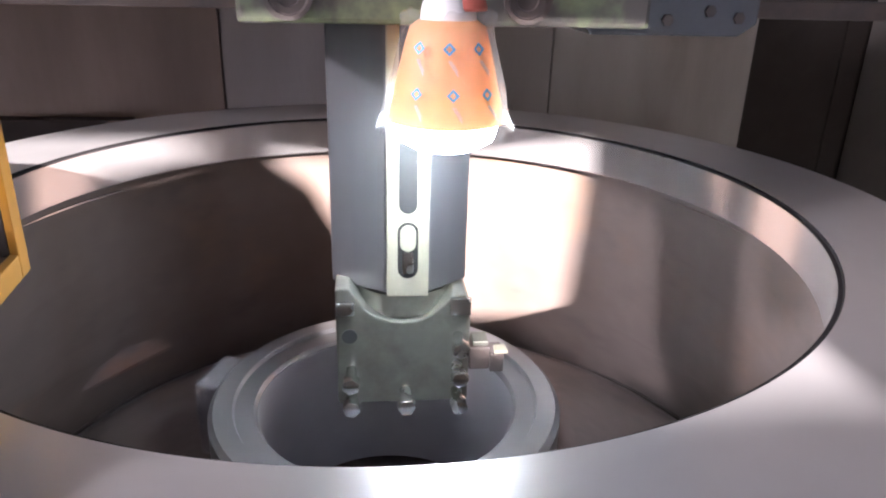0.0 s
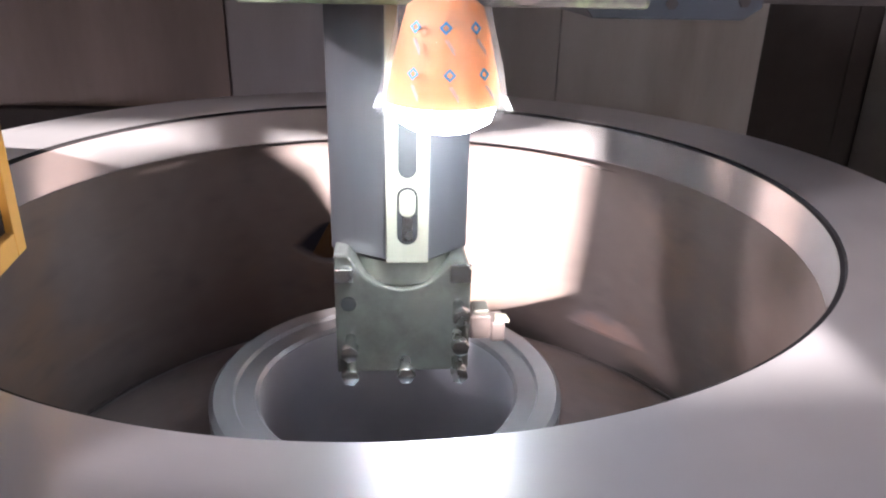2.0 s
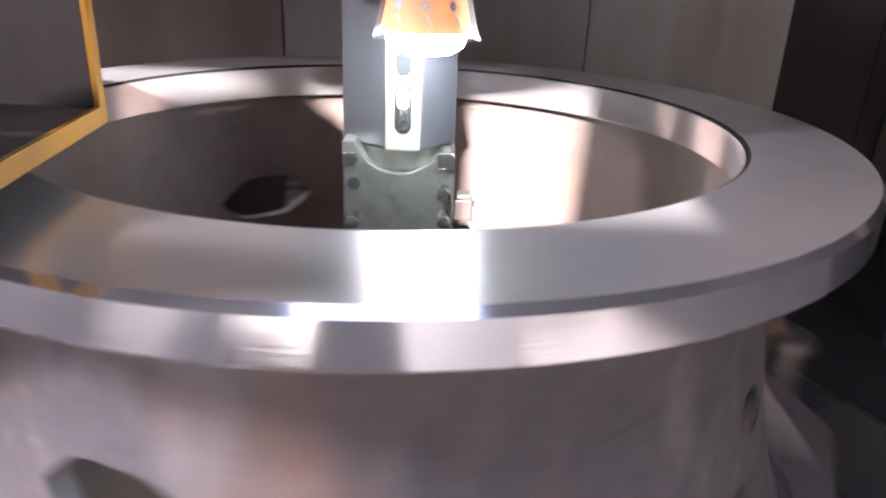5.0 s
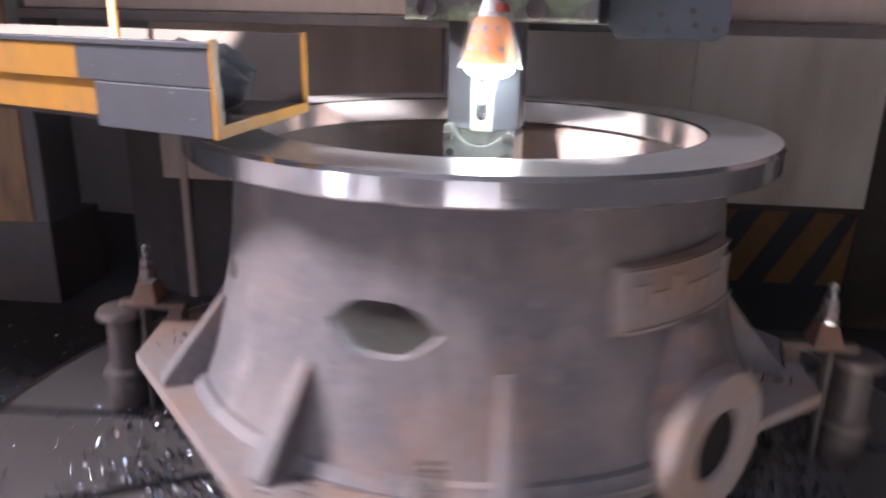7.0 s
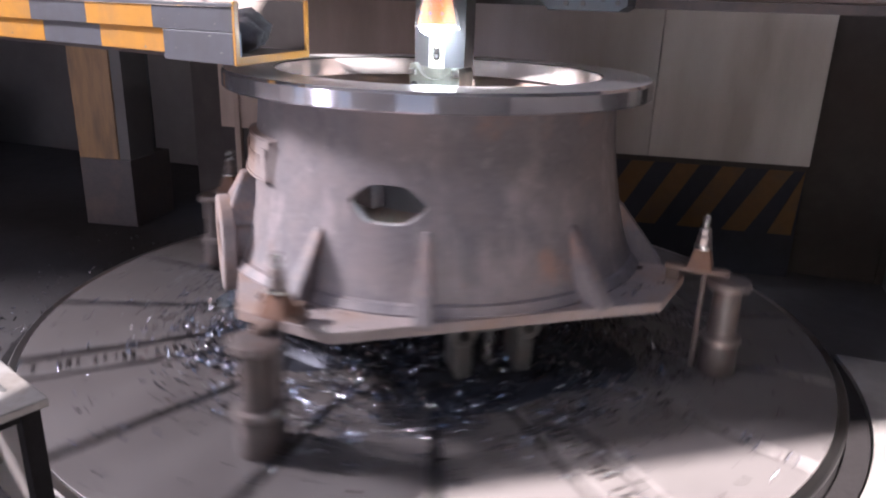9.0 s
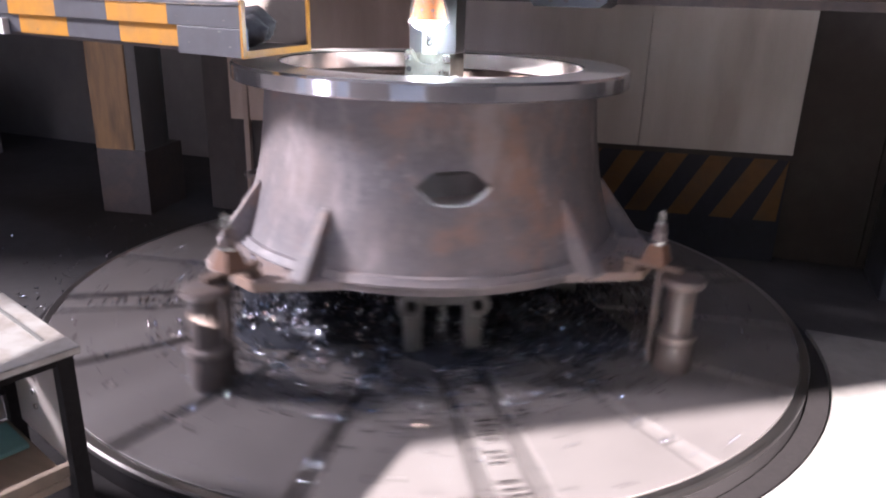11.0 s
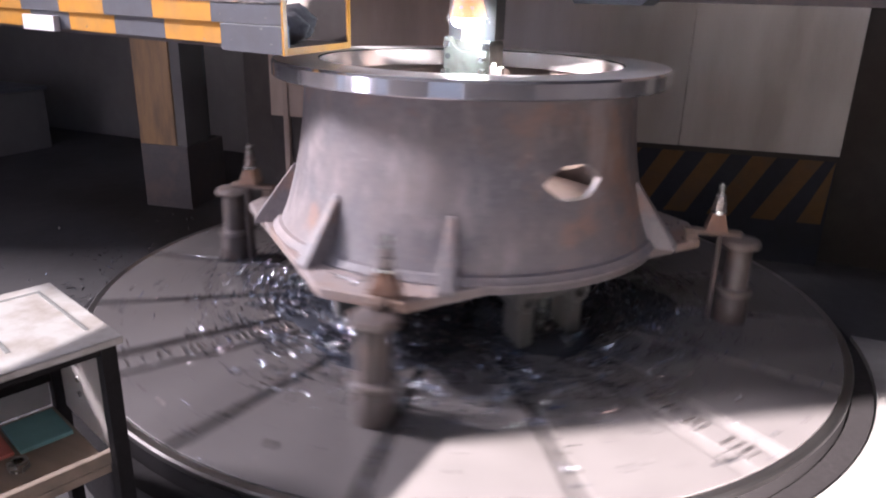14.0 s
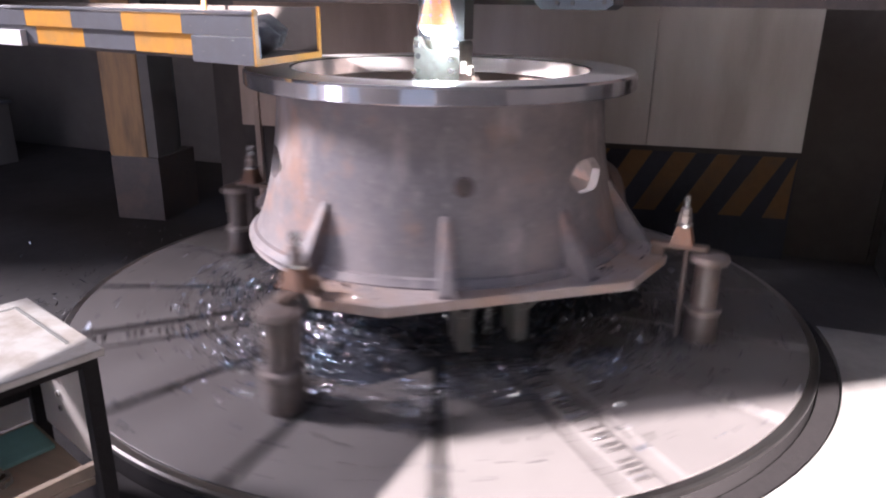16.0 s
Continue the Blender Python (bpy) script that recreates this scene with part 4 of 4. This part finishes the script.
def bar(u0, u1, v0, v1, z0, z1, bevel=0.0015):
    return prism([along(u0, v0), along(u1, v0), along(u1, v1), along(u0, v1)], z0, z1, bevel)


edges = (0.008, 0.30, 0.63, 0.95, 1.28, 1.60, 1.92, 2.24, 2.56)
for i, (u0, u1) in enumerate(zip(edges, edges[1:])):
    m = M_GREY if i % 2 == 0 else M_YELLOW
    part("lower_band", bar(u0, u1, 0.0 if i == 0 else 0.02, 0.045, 0.978 if i == 0 else 0.995, 1.062), m, beam, "grey band" if i % 2 == 0 else "yellow hazard band")
    k0 = u0 if i == 0 else u0 + 0.05
    part("upper_band", bar(k0, u1 + 0.05, 0.006, 0.03, 1.0635, 1.128), m, beam, "grey band" if i % 2 == 0 else "yellow hazard band")
part("floor_plate", bar(0.008, 2.6, 0.046, 0.42, 0.981, 0.996), M_JACK, beam)
part("back_flange", bar(0.008, 2.6, 0.422, 0.437, 0.981, 1.15), M_BLACKISH, beam)
part("end_edge", bar(-0.002, 0.007, 0.0, 0.022, 0.976, 1.145), M_YELLOW, beam, "worn yellowish end edge")
part("end_edge", bar(-0.002, 0.007, 0.0225, 0.42, 0.976, 0.999), M_YELLOW, beam, "worn yellowish end edge")
part("end_edge", bar(-0.002, 0.007, 0.4205, 0.44, 0.976, 1.153), M_YELLOW, beam, "worn yellowish end edge")
part("top_lip", bar(0.0, 2.6, 0.0, 0.03, 1.1295, 1.14), M_GREY, beam)
for u, v, r in ((0.16, 0.17, 0.06), (0.24, 0.28, 0.075)):
    x, y = along(u, v)
    b = bmesh.new()
    bmesh.ops.create_uvsphere(b, u_segments=20, v_segments=12, radius=1)
    for q in b.verts:
        n1 = 1 + 0.22 * noise.noise(q.co * 2.2) + 0.10 * noise.noise(q.co * 6)
        q.co = Vector((x + q.co.x * r * 1.9 * n1, y + q.co.y * r * n1, 0.9965 + r * 0.75 + max(-0.75, q.co.z) * r * n1))
    thing("rag", "dark oily crumpled rag lying in the channel beam", "rag", b, M_RAG, smooth=60)
rc = random.Random(11)
for i in range(13):
    u, z = rc.choice((rc.uniform(0.01, 0.3), rc.uniform(0.3, 1.5))), rc.uniform(1.0, 1.125)
    front = 0.0052 if z > 1.064 else (-0.0008 if u < 0.29 else 0.0192)
    w, h = rc.uniform(0.003, 0.012), rc.uniform(0.002, 0.006)
    part("paint_chip", bar(u, u + w, front, front + 0.002, z, z + h, 0), M_BENCH, beam, "bare metal paint chip")
# white block where the beam is sunlit; the sunlight is in its colour
lp = bar(1.36, 1.62, -0.012, 0.018, 0.985, 1.045)
part("sunlit_block", lp, M_WHITE, beam, "white block on the beam, sunlight in its colour")
px, py = along(0.50, 0.30)
thing("pole", "thin pale yellowish pole standing in the beam", "pole", rod((px, py, 0.9965), (px, py, 2.0), 0.010), M_OCHRE)

# ---- column and far things on the west side ----
col = thing("machine_column", "ochre and grey painted machine column on a dark base", "column")
C = Matrix.Translation((-2.56, 0.95, 0)) @ turn(10)
part("front_panel", box(-0.17, -0.02, 0.18, 0.10, 0.0, 2.4, 0.003, m=C), M_OCHRE, col, "worn ochre painted panel")
part("shaft", box(-0.17, 0.001, 0.18, 0.10, 0.4, 2.4, 0.004, m=C), M_GREY, col)
part("side_cover", box(0.101, -0.01, 0.18, 0.175, 0.25, 2.4, 0.004, m=C), M_ROOM, col, "brown-grey side cover")
part("base", box(-0.172, -0.022, FLOOR, 0.18, 0.42, 0.179, 0.006, m=C), M_JACK, col, "dark oily foot of the column")
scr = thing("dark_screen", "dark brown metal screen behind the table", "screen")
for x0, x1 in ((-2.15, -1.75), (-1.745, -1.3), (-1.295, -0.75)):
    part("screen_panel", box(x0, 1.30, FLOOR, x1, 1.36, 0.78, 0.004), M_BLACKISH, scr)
    part("screen_post", box(x1 - 0.06, 1.25, FLOOR, x1 - 0.02, 1.299, 0.78, 0.004), M_WALL_BROWN, scr)
thing("shed_wall", "dim brown wall across the aisle", "wall", box(-8, 2.6, FLOOR, -2.9, 2.8, 3.2), M_ROOM, kind="structure")
cr = thing("crate", "dull grey crate standing on the floor", "crate")
part("body", box(-5.6, 1.3, FLOOR + 0.001, -4.9, 1.9, 0.28, 0.01), M_ROOM, cr)
part("lid", box(-5.62, 1.28, 0.281, -4.88, 1.92, 0.31, 0.006), M_GREY, cr)

# ---- bench beside the camera ----
bench = thing("side_bench", "small steel bench with a worn bright top", "bench")
BX, BY = Vector((-0.945, 0.327, 0)), Vector((-0.30, -0.954, 0))
BM = Matrix(((BX.x, -BY.x, 0, -0.13), (BX.y, -BY.y, 0, -1.635), (0, 0, 1, 0), (0, 0, 0, 1)))


def bbox(x0, y0, z0, x1, y1, z1, bevel=0.002):
    """A box in the bench's own plan: x away from its corner, y along its near side."""
    return box(x0, -y1, z0, x1, -y0, z1, bevel, m=BM)


part("top", bbox(0, 0, 0.432, 0.42, 0.75, 0.45, 0.003), M_BENCH, bench, "worn bright steel top")
for x0, y0, x1, y1 in ((0.08, 0.040, 0.367, 0.049), (0.086, 0.196, 0.345, 0.205), (0.368, 0.040, 0.377, 0.30)):
    part("groove", bbox(x0, y0, 0.4502, x1, y1, 0.4512, 0), M_DARK, bench, "dark groove")
for x in (0.012, 0.375):
    for y in (0.012, 0.70):
        part("leg", bbox(x, y, FLOOR, x + 0.034, y + 0.034, 0.431), M_SLOT, bench)
for x0, y0, x1, y1 in ((0.047, 0.015, 0.374, 0.04), (0.015, 0.047, 0.04, 0.699)):
    part("apron", bbox(x0, y0, 0.412, x1, y1, 0.4315), M_SLOT, bench)
part("back_rail", bbox(0.38, 0.047, 0.20, 0.405, 0.699, 0.24), M_SLOT, bench)
part("back_panel", bbox(0.406, 0.047, 0.121, 0.412, 0.699, 0.36), M_CONSOLE, bench, "grey sheet back panel")
side = part("side_panel", bbox(0.047, 0.018, 0.121, 0.374, 0.023, 0.411), M_CONSOLE, bench, "grey sheet side panel")
for z in (0.34, 0.295, 0.25, 0.21):
    part("bolt", hexbolt(0.008, 0.006, BM @ Matrix.Translation((0.25, -0.0232, z)) @ UPRIGHT), M_BOLT, side)
part("shelf", bbox(0.047, 0.047, 0.10, 0.40, 0.74, 0.12), M_WOOD, bench, "oily wooden shelf board")
part("side_board", bbox(0.05, 0.03, 0.1205, 0.068, 0.46, 0.15), M_WOOD, bench, "leaning wooden board")
thing("card", "dark green card lying on the bench shelf", "card", bbox(0.23, 0.06, 0.1205, 0.37, 0.18, 0.132), M_PAPER)
thing("card", "dull red card lying on the bench shelf", "card", bbox(0.24, 0.19, 0.1205, 0.36, 0.29, 0.130), M_REDCARD)
nm = BM @ Matrix.Translation((0.18, -0.20, 0.1205))
nb = bmesh.new()
hx = [(0.024 * math.cos(math.pi / 3 * i), 0.024 * math.sin(math.pi / 3 * i)) for i in range(6)]
for i in range(6):
    p0, p1 = hx[i], hx[(i + 1) % 6]
    prism([p0, p1, (p1[0] * 0.58, p1[1] * 0.58), (p0[0] * 0.58, p0[1] * 0.58)], 0, 0.02, m=nm, bm=nb)
thing("hex_nut", "loose bright steel hex nut on the bench shelf", "nut", nb, M_BOLT)



def motions():
    steps = [i * 0.1 for i in range(161)]
    for ob, base in TURNING:
        walk(ob, [(t, turn(SPIN * t) @ base) for t in steps])
    for ob, base in FED:
        walk(ob, [(0, base), (8, Matrix.Translation((0, 0, FEED * 8)) @ base), (16, Matrix.Translation((0, 0, FEED * 16)) @ base)])


motions()
